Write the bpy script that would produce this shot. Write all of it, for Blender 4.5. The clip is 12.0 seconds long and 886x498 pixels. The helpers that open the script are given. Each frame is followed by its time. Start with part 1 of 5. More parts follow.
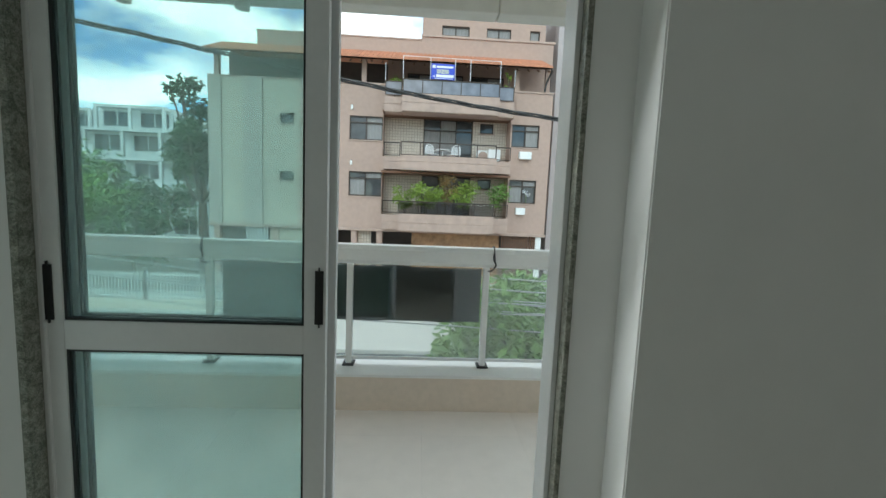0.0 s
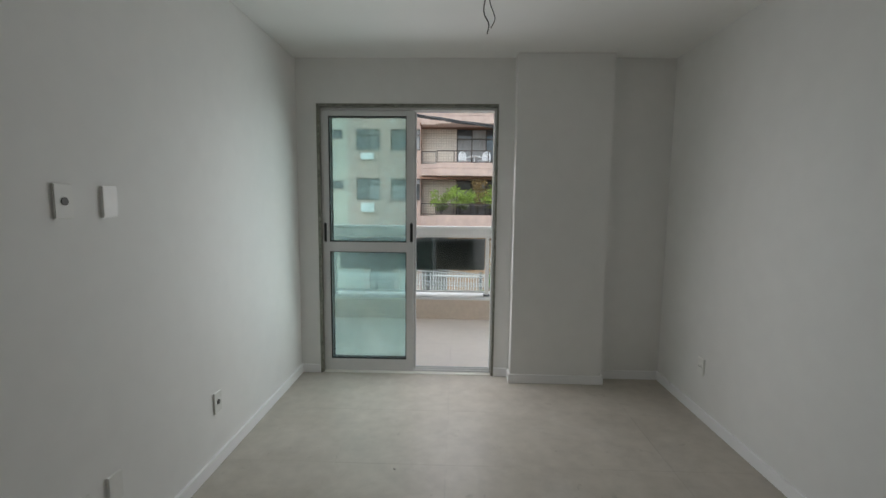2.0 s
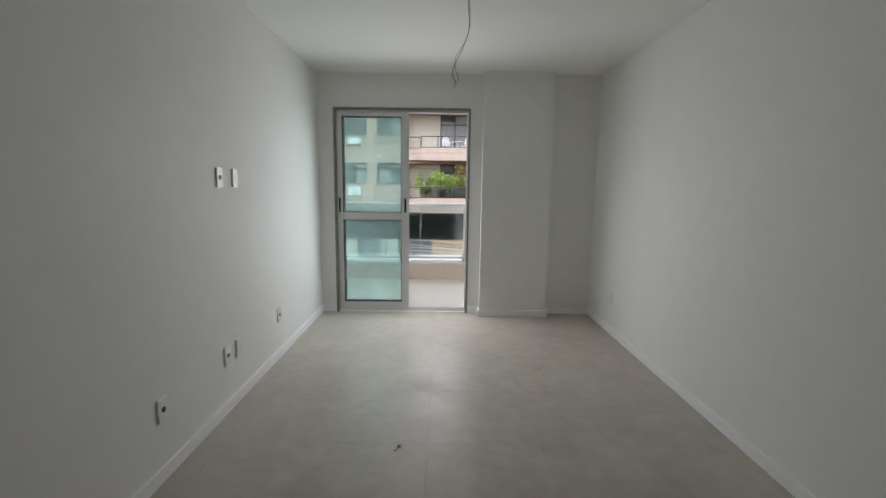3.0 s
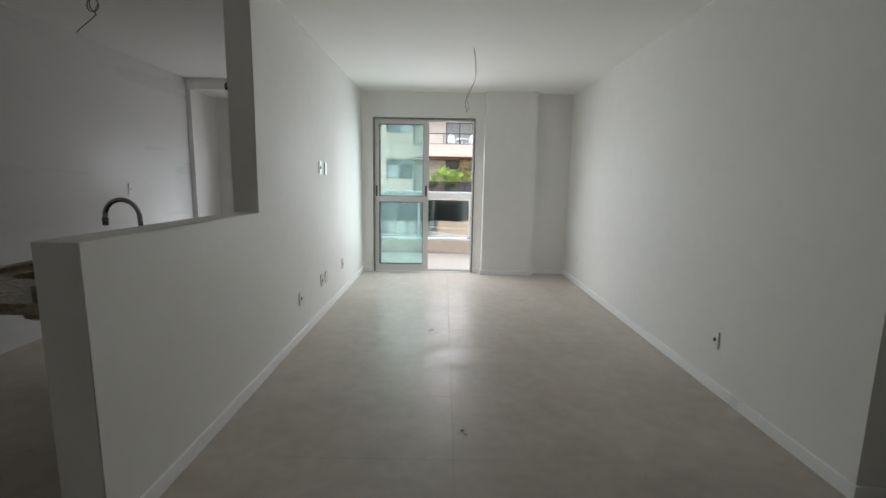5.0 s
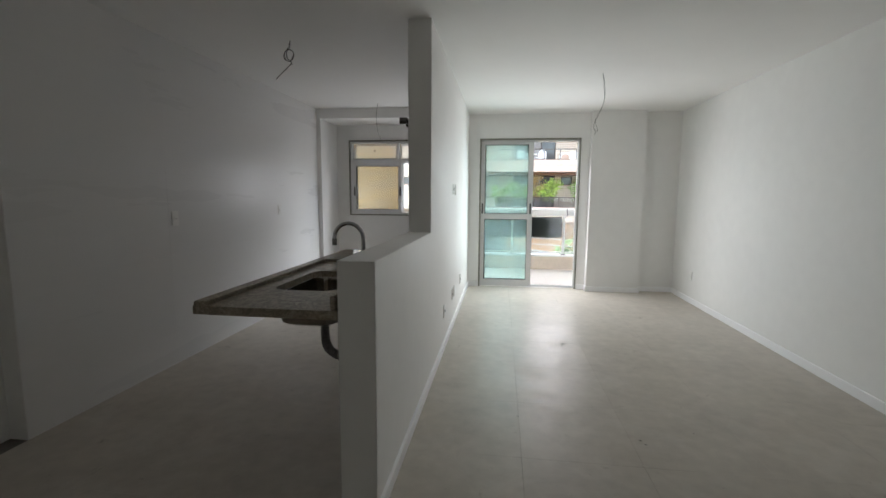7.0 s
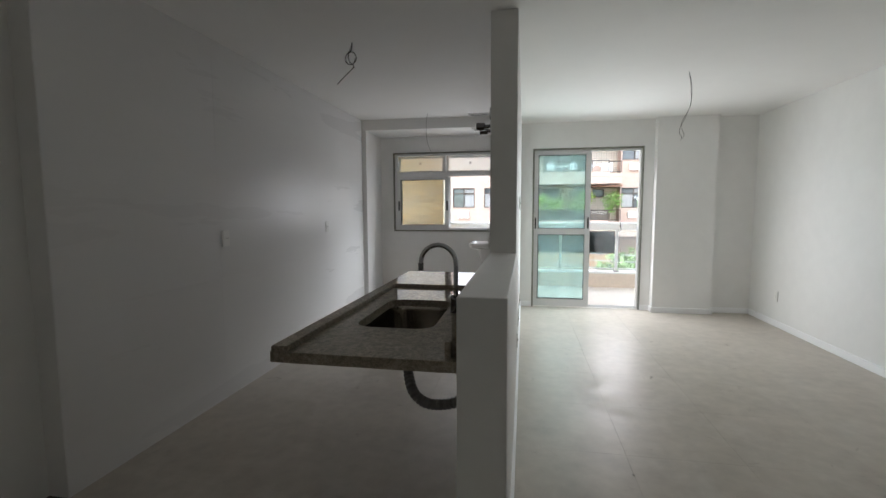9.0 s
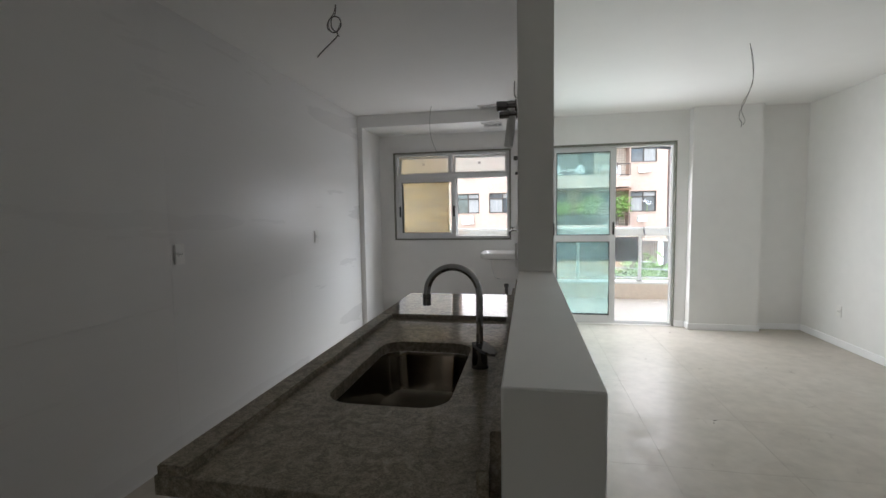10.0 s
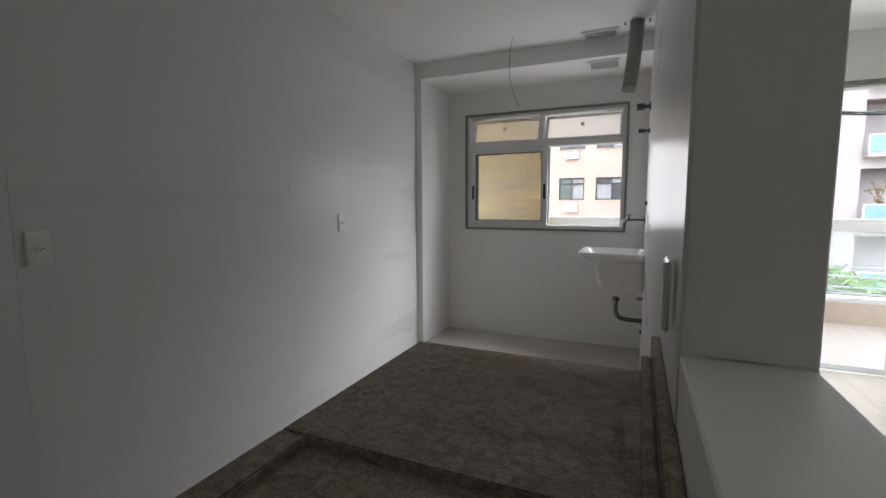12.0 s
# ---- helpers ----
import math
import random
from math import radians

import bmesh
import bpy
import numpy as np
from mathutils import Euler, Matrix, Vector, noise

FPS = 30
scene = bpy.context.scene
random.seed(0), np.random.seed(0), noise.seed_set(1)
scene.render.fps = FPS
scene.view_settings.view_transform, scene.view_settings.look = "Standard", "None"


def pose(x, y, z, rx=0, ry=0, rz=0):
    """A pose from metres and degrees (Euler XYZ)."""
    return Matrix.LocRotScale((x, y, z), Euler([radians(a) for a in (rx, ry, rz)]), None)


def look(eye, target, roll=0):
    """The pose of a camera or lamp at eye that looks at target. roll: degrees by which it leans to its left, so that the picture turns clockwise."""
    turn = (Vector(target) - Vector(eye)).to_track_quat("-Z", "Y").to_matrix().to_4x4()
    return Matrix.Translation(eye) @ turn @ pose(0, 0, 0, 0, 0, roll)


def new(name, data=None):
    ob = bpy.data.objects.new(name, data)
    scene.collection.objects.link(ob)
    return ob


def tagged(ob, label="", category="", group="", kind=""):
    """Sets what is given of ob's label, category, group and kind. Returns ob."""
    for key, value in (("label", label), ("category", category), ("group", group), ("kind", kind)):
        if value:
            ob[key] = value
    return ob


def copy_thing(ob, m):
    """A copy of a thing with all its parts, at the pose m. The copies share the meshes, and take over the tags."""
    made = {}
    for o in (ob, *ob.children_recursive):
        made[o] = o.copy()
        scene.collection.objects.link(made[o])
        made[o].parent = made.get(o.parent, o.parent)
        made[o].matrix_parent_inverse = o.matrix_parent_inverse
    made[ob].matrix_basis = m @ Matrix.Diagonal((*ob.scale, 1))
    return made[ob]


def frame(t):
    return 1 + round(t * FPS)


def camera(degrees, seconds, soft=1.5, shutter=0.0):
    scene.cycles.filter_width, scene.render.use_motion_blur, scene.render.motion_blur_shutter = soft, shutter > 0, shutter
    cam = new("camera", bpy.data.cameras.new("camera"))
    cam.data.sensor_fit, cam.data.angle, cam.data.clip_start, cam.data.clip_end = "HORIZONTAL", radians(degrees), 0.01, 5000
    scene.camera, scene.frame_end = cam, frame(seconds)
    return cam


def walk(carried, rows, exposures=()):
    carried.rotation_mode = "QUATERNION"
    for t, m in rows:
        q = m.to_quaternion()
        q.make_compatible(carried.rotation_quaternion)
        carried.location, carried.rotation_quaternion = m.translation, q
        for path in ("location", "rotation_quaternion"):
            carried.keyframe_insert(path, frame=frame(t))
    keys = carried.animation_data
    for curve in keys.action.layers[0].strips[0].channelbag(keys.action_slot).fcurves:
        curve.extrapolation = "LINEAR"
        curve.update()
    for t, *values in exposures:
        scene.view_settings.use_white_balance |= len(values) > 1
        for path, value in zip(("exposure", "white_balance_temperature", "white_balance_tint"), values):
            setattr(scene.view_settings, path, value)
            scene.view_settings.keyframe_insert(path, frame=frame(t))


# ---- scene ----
cam = camera(89.8, 12.0)
PATH = [
    (0, (0.110, 0.366, 1.438), (0.221, 2.351, 1.216), 2.4),
    (0.5, (0.151, -0.205, 1.395), (0.151, 1.780, 1.147), 1.2),
    (1, (0.15, -0.794, 1.379), (0.107, 1.188, 1.118), 1.2),
    (1.5, (0.202, -1.395, 1.367), (0.144, 0.589, 1.127), 0.9),
    (2, (0.21, -2.009, 1.416), (0.151, -0.021, 1.202), 0.6),
    (2.5, (0.255, -2.611, 1.422), (0.228, -0.625, 1.193), 0.6),
    (3, (0.225, -3.21, 1.37), (0.238, -1.23, 1.089), 0.7),
    (5, (0.104, -4.797, 1.296), (0.104, -2.819, 0.996), 1.0),
    (5.5, (-0.042, -4.971, 1.307), (-0.098, -2.992, 1.021), 0.4),
    (6, (-0.229, -5.102, 1.323), (-0.36, -3.125, 1.05), 0.1),
    (6.5, (-0.396, -5.125, 1.326), (-0.601, -3.151, 1.078), 0.2),
    (7, (-0.569, -5.061, 1.341), (-0.825, -3.092, 1.102), 0.4),
    (9, (-1.006, -4.724, 1.35), (-1.362, -2.765, 1.172), -0.2),
    (9.5, (-1.039, -4.377, 1.371), (-1.436, -2.423, 1.209), -0.4),
    (10, (-1.165, -4.066, 1.345), (-1.538, -2.107, 1.195), -0.9),
    (10.5, (-1.276, -3.732, 1.359), (-1.622, -1.768, 1.2), -1.5),
    (11, (-1.282, -3.375, 1.345), (-1.641, -1.415, 1.172), -1.7),
    (11.5, (-1.278, -3.053, 1.319), (-1.804, -1.134, 1.117), -1.0),
    (12, (-1.266, -2.698, 1.297), (-2.064, -0.876, 1.091), -0.2),
]
# the clip's own exposure, in stops, and its white balance
EXPOSURES = [(0.0, -1.16, 6120, -4), (0.5, -0.92, 6200, 0), (1.0, -0.72, 6330, 4), (1.5, -0.9, 6350, 6), (2.0, -0.88, 6370, 8), (2.5, -0.68, 6410, 9),
             (3.2, -0.44, 6350, 10), (5.0, 0.1, 6300, 9), (6.5, 0.3, 6290, 9), (9.0, 0.36, 6260, 9), (10.5, 0.32, 6260, 9), (12.0, 0.2, 6300, 11)]
scene.cycles.max_bounces, scene.cycles.diffuse_bounces = 14, 10
walk(cam, [(t, look(eye, target, roll)) for t, eye, target, roll in PATH], EXPOSURES)

# ---- world, sun and large lights ----
SUN_EL, SUN_AZ = 34.0, 196.0   # height, and compass turn of the sun's place from +y over +x
world = bpy.data.worlds.new("sky")
scene.world = world
world.use_nodes = True
wn, wl = world.node_tree.nodes, world.node_tree.links
wn.clear()
w_out = wn.new("ShaderNodeOutputWorld")
w_bg = wn.new("ShaderNodeBackground")
w_sky = wn.new("ShaderNodeTexSky")
w_sky.sky_type, w_sky.sun_disc = "NISHITA", False
w_sky.sun_elevation, w_sky.sun_rotation = radians(SUN_EL), radians(SUN_AZ)
w_co = wn.new("ShaderNodeTexCoord")
w_map = wn.new("ShaderNodeMapping")
w_map.inputs["Scale"].default_value = (1.0, 1.0, 2.4)
w_map.inputs["Location"].default_value = (0.9, 0.55, 0.3)
w_noise = wn.new("ShaderNodeTexNoise")
w_noise.inputs["Scale"].default_value, w_noise.inputs["Detail"].default_value = 4.2, 7.0
w_ramp = wn.new("ShaderNodeValToRGB")
w_ramp.color_ramp.elements[0].position, w_ramp.color_ramp.elements[1].position = 0.40, 0.58
w_ramp.color_ramp.elements[0].color = (0.06, 0.06, 0.06, 1)   # a thin high veil
w_mix = wn.new("ShaderNodeMixRGB")
w_mix.inputs["Color2"].default_value = (34.5, 33.9, 33.3, 1)
wl.new(w_co.outputs["Generated"], w_map.inputs["Vector"])
wl.new(w_map.outputs["Vector"], w_noise.inputs["Vector"])
wl.new(w_noise.outputs["Fac"], w_ramp.inputs["Fac"])
wl.new(w_ramp.outputs["Color"], w_mix.inputs["Fac"])
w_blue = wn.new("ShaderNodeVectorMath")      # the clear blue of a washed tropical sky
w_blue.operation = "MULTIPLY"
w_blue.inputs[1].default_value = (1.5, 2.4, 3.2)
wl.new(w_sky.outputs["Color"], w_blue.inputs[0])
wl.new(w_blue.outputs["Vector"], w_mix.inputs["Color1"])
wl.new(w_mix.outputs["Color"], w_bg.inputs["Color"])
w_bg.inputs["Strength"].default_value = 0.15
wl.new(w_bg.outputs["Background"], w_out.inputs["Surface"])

sun_data = bpy.data.lights.new("sun", "SUN")
sun_data.energy, sun_data.angle, sun_data.color = 1.2, radians(16.0), (1.0, 0.95, 0.88)
sun = new("sun", sun_data)
az, el = radians(SUN_AZ), radians(SUN_EL)
sun_dir = Vector((math.sin(az) * math.cos(el), math.cos(az) * math.cos(el), math.sin(el)))
sun.matrix_basis = look(sun_dir * 60, (0, 0, 0))


def sky_lamp(name, x0, x1, z0, z1, y, watts, color, down, spread, turn=0):
    """The sky's light in an opening of the outer wall, shining downwards into the flat."""
    d = bpy.data.lights.new(name, "AREA")
    d.shape, d.size, d.size_y, d.energy, d.color = "RECTANGLE", x1 - x0, z1 - z0, watts, color
    d.spread = radians(spread)
    ob = new(name, d)
    ob.matrix_basis = pose((x0 + x1) / 2, y, (z0 + z1) / 2, 90 - down, 0, 180 - turn)
    return ob


for z in (0.70, 1.24, 1.78):
    sky_lamp("open_door_sky_light", -0.10, 0.48, z - 0.275, z + 0.275, 1.46, 5.6, (1.0, 0.955, 0.975), 18, 174)
    sky_lamp("door_glass_sky_light", -0.80, -0.20, z - 0.275, z + 0.275, 1.45, 2.5, (0.80, 1.0, 0.965), 13, 172)
sky_lamp("window_sky_light", -1.96, -1.42, 1.24, 1.80, 1.47, 3.1, (0.95, 0.97, 1.0), 37, 62, 44)
sky_lamp("window_wide_sky_light", -1.98, -1.42, 1.10, 1.78, 1.45, 3.3, (0.97, 0.96, 1.0), -4, 165)
sky_lamp("window_glass_sky_light", -2.78, -2.10, 1.12, 1.76, 1.39, 1.0, (0.98, 0.96, 0.96), 6, 165)


# ---- materials ----
def material(name, color, rough=0.5, metal=0.0, vary=0.06, grain=40.0, stain=1.3, bump=0.0, bump_scale=200.0,
             island=0.0, transmission=0.0, ior=1.5, coat=0.0, stretch=None, rough_vary=0.08, spec=0.5):
    """A procedural surface: colour with fine grain and broad stains, uneven gloss and fine relief."""
    m = bpy.data.materials.new(name)
    m.use_nodes = True
    n, l = m.node_tree.nodes, m.node_tree.links
    b = n["Principled BSDF"]
    b.inputs["Metallic"].default_value = metal
    b.inputs["IOR"].default_value = ior
    b.inputs["Transmission Weight"].default_value = transmission
    b.inputs["Coat Weight"].default_value = coat
    b.inputs["Specular IOR Level"].default_value = spec
    geo = n.new("ShaderNodeNewGeometry")
    place = geo.outputs["Position"]
    if stretch:
        mp = n.new("ShaderNodeMapping")
        mp.inputs["Scale"].default_value = stretch
        l.new(place, mp.inputs["Vector"])
        place = mp.outputs["Vector"]
    fine = n.new("ShaderNodeTexNoise")
    fine.inputs["Scale"].default_value, fine.inputs["Detail"].default_value = grain, 4.0
    broad = n.new("ShaderNodeTexNoise")
    broad.inputs["Scale"].default_value, broad.inputs["Detail"].default_value = stain, 5.0
    l.new(place, fine.inputs["Vector"])
    l.new(place, broad.inputs["Vector"])
    add = n.new("ShaderNodeMath")
    add.operation = "ADD"
    l.new(fine.outputs["Fac"], add.inputs[0])
    l.new(broad.outputs["Fac"], add.inputs[1])
    span = n.new("ShaderNodeMapRange")
    span.inputs["From Min"].default_value, span.inputs["From Max"].default_value = 0.6, 1.4
    span.inputs["To Min"].default_value, span.inputs["To Max"].default_value = 1 - vary, 1 + vary
    l.new(add.outputs[0], span.inputs["Value"])
    value = span.outputs["Result"]
    if island:
        info = n.new("ShaderNodeObjectInfo")
        each = n.new("ShaderNodeMapRange")
        each.inputs["To Min"].default_value, each.inputs["To Max"].default_value = 1 - island, 1 + island
        l.new(info.outputs["Random"], each.inputs["Value"])
        mul = n.new("ShaderNodeMath")
        mul.operation = "MULTIPLY"
        l.new(value, mul.inputs[0])
        l.new(each.outputs["Result"], mul.inputs[1])
        value = mul.outputs[0]
    tint = n.new("ShaderNodeVectorMath")
    tint.operation = "SCALE"
    tint.inputs[0].default_value = color
    l.new(value, tint.inputs["Scale"])
    l.new(tint.outputs["Vector"], b.inputs["Base Color"])
    gloss = n.new("ShaderNodeMapRange")
    gloss.inputs["From Min"].default_value, gloss.inputs["From Max"].default_value = 0.3, 0.7
    gloss.inputs["To Min"].default_value = max(0.0, rough - rough_vary)
    gloss.inputs["To Max"].default_value = min(1.0, rough + rough_vary)
    l.new(broad.outputs["Fac"], gloss.inputs["Value"])
    l.new(gloss.outputs["Result"], b.inputs["Roughness"])
    if bump:
        relief = n.new("ShaderNodeTexNoise")
        relief.inputs["Scale"].default_value, relief.inputs["Detail"].default_value = bump_scale, 3.0
        l.new(place, relief.inputs["Vector"])
        bp = n.new("ShaderNodeBump")
        bp.inputs["Strength"].default_value, bp.inputs["Distance"].default_value = bump, 0.002
        l.new(relief.outputs["Fac"], bp.inputs["Height"])
        l.new(bp.outputs["Normal"], b.inputs["Normal"])
    return m


def speckled(name, dark, mid, light, rough, scale=260.0, spec=0.3):
    """Granite: three kinds of grain in patches."""
    m = material(name, mid, rough, vary=0.2, grain=30, stain=4, bump=0.02, spec=spec, rough_vary=0.02)
    n, l = m.node_tree.nodes, m.node_tree.links
    b = n["Principled BSDF"]
    geo = n.new("ShaderNodeNewGeometry")
    vor = n.new("ShaderNodeTexVoronoi")
    vor.inputs["Scale"].default_value = scale
    clouds = n.new("ShaderNodeTexNoise")
    clouds.inputs["Scale"].default_value, clouds.inputs["Detail"].default_value = 34, 9
    clouds.inputs["Distortion"].default_value = 1.2
    l.new(geo.outputs["Position"], vor.inputs["Vector"])
    l.new(geo.outputs["Position"], clouds.inputs["Vector"])
    sep = n.new("ShaderNodeSeparateColor")
    l.new(vor.outputs["Color"], sep.inputs["Color"])
    add = n.new("ShaderNodeMath")
    add.operation = "ADD"
    weak = n.new("ShaderNodeMath")
    weak.operation = "MULTIPLY"
    weak.inputs[1].default_value = 0.30
    l.new(sep.outputs[0], weak.inputs[0])
    l.new(weak.outputs[0], add.inputs[0])
    l.new(clouds.outputs["Fac"], add.inputs[1])
    ramp = n.new("ShaderNodeValToRGB")
    e = ramp.color_ramp.elements
    e[0].position, e[0].color = 0.33, (*dark, 1)
    e[1].position, e[1].color = 0.50, (*mid, 1)
    e.new(0.70).color = (*light, 1)
    half = n.new("ShaderNodeMath")
    half.operation = "MULTIPLY"
    half.inputs[1].default_value = 0.72
    l.new(add.outputs[0], half.inputs[0])
    l.new(half.outputs[0], ramp.inputs["Fac"])
    l.new(ramp.outputs["Color"], b.inputs["Base Color"])
    return m


def glass(name, color, rough=0.0, haze=0.0, ior=1.45):
    """Clear or tinted sheet glass, with a thin film of dust where haze is given."""
    m = bpy.data.materials.new(name)
    m.use_nodes = True
    n, l = m.node_tree.nodes, m.node_tree.links
    b = n["Principled BSDF"]
    b.inputs["Base Color"].default_value = (*color, 1)
    b.inputs["Roughness"].default_value = rough
    b.inputs["Transmission Weight"].default_value = 1.0
    b.inputs["IOR"].default_value = ior
    if haze:
        dust = n.new("ShaderNodeBsdfTranslucent")
        dust.inputs["Color"].default_value = (*(0.85 * c for c in color), 1)
        geo = n.new("ShaderNodeNewGeometry")
        tex = n.new("ShaderNodeTexNoise")
        tex.inputs["Scale"].default_value, tex.inputs["Detail"].default_value = 2.5, 6
        l.new(geo.outputs["Position"], tex.inputs["Vector"])
        rng = n.new("ShaderNodeMapRange")
        rng.inputs["From Min"].default_value, rng.inputs["From Max"].default_value = 0.3, 0.7
        rng.inputs["To Min"].default_value, rng.inputs["To Max"].default_value = haze * 0.4, haze * 1.5
        l.new(tex.outputs["Fac"], rng.inputs["Value"])
        mix = n.new("ShaderNodeMixShader")
        l.new(rng.outputs["Result"], mix.inputs["Fac"])
        l.new(b.outputs["BSDF"], mix.inputs[1])
        l.new(dust.outputs["BSDF"], mix.inputs[2])
        l.new(mix.outputs["Shader"], n["Material Output"].inputs["Surface"])
    return m


def grid_tiled(name, color, joint, size):
    """Small square ceramic tiles on a far wall."""
    m = material(name, color, 0.45, vary=0.08, grain=6, stain=0.5)
    n, l = m.node_tree.nodes, m.node_tree.links
    b = n["Principled BSDF"]
    geo = n.new("ShaderNodeNewGeometry")
    sw = n.new("ShaderNodeSeparateXYZ")
    cb = n.new("ShaderNodeCombineXYZ")
    l.new(geo.outputs["Position"], sw.inputs["Vector"])
    l.new(sw.outputs["X"], cb.inputs["X"])
    l.new(sw.outputs["Z"], cb.inputs["Y"])
    br = n.new("ShaderNodeTexBrick")
    br.offset = 0.0
    br.inputs["Scale"].default_value = 1.0
    br.inputs["Brick Width"].default_value = br.inputs["Row Height"].default_value = size
    br.inputs["Mortar Size"].default_value = size * 0.09
    br.inputs["Color1"].default_value = (*color, 1)
    br.inputs["Color2"].default_value = (*(c * 0.9 for c in color), 1)
    br.inputs["Mortar"].default_value = (*joint, 1)
    l.new(cb.outputs["Vector"], br.inputs["Vector"])
    l.new(br.outputs["Color"], b.inputs["Base Color"])
    return m


PAINT = material("white_wall_paint", (0.81, 0.805, 0.79), 0.65, vary=0.028, grain=9, stain=0.8, bump=0.10, bump_scale=90)
CEIL = material("white_ceiling_paint", (0.86, 0.855, 0.84), 0.8, vary=0.015, grain=7, stain=0.7, bump=0.08, bump_scale=80)
TILEWALL = material("glossy_white_wall_tile", (0.745, 0.742, 0.735), 0.29, vary=0.012, grain=5, stain=0.9, island=0.006, rough_vary=0.035, ior=1.4, stretch=(0.5, 0.5, 4.0))
TRIMW = material("white_baseboard", (0.90, 0.90, 0.91), 0.35, vary=0.015, grain=20, stain=2)
PORCELAIN = material("beige_grey_porcelain_floor", (0.495, 0.455, 0.40), 0.36, vary=0.13, grain=11, stain=3.2, island=0.012, bump=0.03, bump_scale=60, rough_vary=0.03, spec=0.22)



def dusty(m, amount, scale=2.3, low=0.50, high=0.68, color=(0.72, 0.70, 0.66)):
    """Pale plaster dust trodden over a floor: streaky patches that are lighter and duller."""
    n, l = m.node_tree.nodes, m.node_tree.links
    bsdf = n["Principled BSDF"]
    base = bsdf.inputs["Base Color"].links[0].from_socket
    gloss = bsdf.inputs["Roughness"].links[0].from_socket
    geo = n.new("ShaderNodeNewGeometry")
    patch = n.new("ShaderNodeTexNoise")
    patch.inputs["Scale"].default_value, patch.inputs["Detail"].default_value = scale, 9.0
    patch.inputs["Roughness"].default_value, patch.inputs["Distortion"].default_value = 0.68, 0.8
    l.new(geo.outputs["Position"], patch.inputs["Vector"])
    rng = n.new("ShaderNodeMapRange")
    rng.inputs["From Min"].default_value, rng.inputs["From Max"].default_value = low, high
    rng.inputs["To Max"].default_value = amount
    l.new(patch.outputs["Fac"], rng.inputs["Value"])
    mix = n.new("ShaderNodeMixRGB")
    mix.inputs["Color2"].default_value = (*color, 1)
    l.new(rng.outputs["Result"], mix.inputs["Fac"])
    l.new(base, mix.inputs["Color1"])
    l.new(mix.outputs["Color"], bsdf.inputs["Base Color"])
    add = n.new("ShaderNodeMath")
    add.operation = "ADD"
    l.new(rng.outputs["Result"], add.inputs[0])
    l.new(gloss, add.inputs[1])
    l.new(add.outputs[0], bsdf.inputs["Roughness"])


def dust_film(m, share):
    """An even film of building dust that dulls the gloss."""
    n, l = m.node_tree.nodes, m.node_tree.links
    bsdf = n["Principled BSDF"]
    film = n.new("ShaderNodeBsdfDiffuse")
    l.new(bsdf.inputs["Base Color"].links[0].from_socket, film.inputs["Color"])
    mix = n.new("ShaderNodeMixShader")
    mix.inputs["Fac"].default_value = share
    l.new(bsdf.outputs["BSDF"], mix.inputs[1])
    l.new(film.outputs["BSDF"], mix.inputs[2])
    l.new(mix.outputs["Shader"], n["Material Output"].inputs["Surface"])


dusty(PORCELAIN, 0.22)
dusty(PORCELAIN, 0.4, 5.5, 0.63, 0.74, (0.22, 0.20, 0.17))
dusty(PORCELAIN, 0.42, 15.0, 0.645, 0.74, (0.20, 0.185, 0.16))
dust_film(PORCELAIN, 0.25)
dust_film(TILEWALL, 0.28)
GROUT = material("grey_grout", (0.20, 0.185, 0.165), 0.9, vary=0.1)
CABLEGREY = material("weathered_cable_grey", (0.42, 0.42, 0.42), 0.6, vary=0.1)
CRUMB = material("dusty_plaster", (0.50, 0.47, 0.43), 0.9, vary=0.1)
BALTILE = material("pale_balcony_tile", (0.87, 0.80, 0.745), 0.5, vary=0.04, grain=10, stain=1.2, island=0.02)
PARAPET = material("pale_render", (0.70, 0.60, 0.50), 0.8, vary=0.08, grain=25, stain=2.0, bump=0.2)
GRANITE = speckled("brown_grey_granite", (0.20, 0.173, 0.134), (0.305, 0.266, 0.208), (0.43, 0.385, 0.31), 0.05, 330, 0.32)
dust_film(GRANITE, 0.35)
JAMB = speckled("grey_green_jamb_stone", (0.13, 0.135, 0.11), (0.27, 0.27, 0.23), (0.42, 0.41, 0.36), 0.35, 260)
ALU = material("satin_aluminium", (0.74, 0.74, 0.74), 0.38, metal=0.1, vary=0.03, grain=60, stain=3)
ALU_DARK = material("shadowed_track", (0.16, 0.16, 0.16), 0.5, metal=0.3, vary=0.1)
BLACK = material("black_plastic", (0.012, 0.012, 0.012), 0.35, vary=0.2)
RUBBER = material("black_gasket", (0.018, 0.02, 0.02), 0.6, vary=0.2)
CHROME = material("chrome", (0.45, 0.45, 0.455), 0.07, metal=1.0, vary=0.03, rough_vary=0.04)
DARKCHROME = material("smoky_chrome", (0.20, 0.195, 0.19), 0.14, metal=1.0, vary=0.05, rough_vary=0.05)
STEEL = material("brushed_steel", (0.31, 0.285, 0.25), 0.08, metal=1.0, vary=0.10, grain=60, stain=7, rough_vary=0.05, bump=0.12, bump_scale=14)
DRAINSTEEL = material("pale_drain_steel", (0.62, 0.60, 0.57), 0.35, metal=0.6, vary=0.1, grain=40, stain=12)
GREYPLASTIC = material("grey_corrugated_plastic", (0.48, 0.47, 0.45), 0.5, vary=0.1)
HOSEDARK = material("dark_corrugated_plastic", (0.20, 0.195, 0.185), 0.5, vary=0.1)
PLASTIC = material("white_plastic", (0.82, 0.815, 0.79), 0.28, vary=0.02)
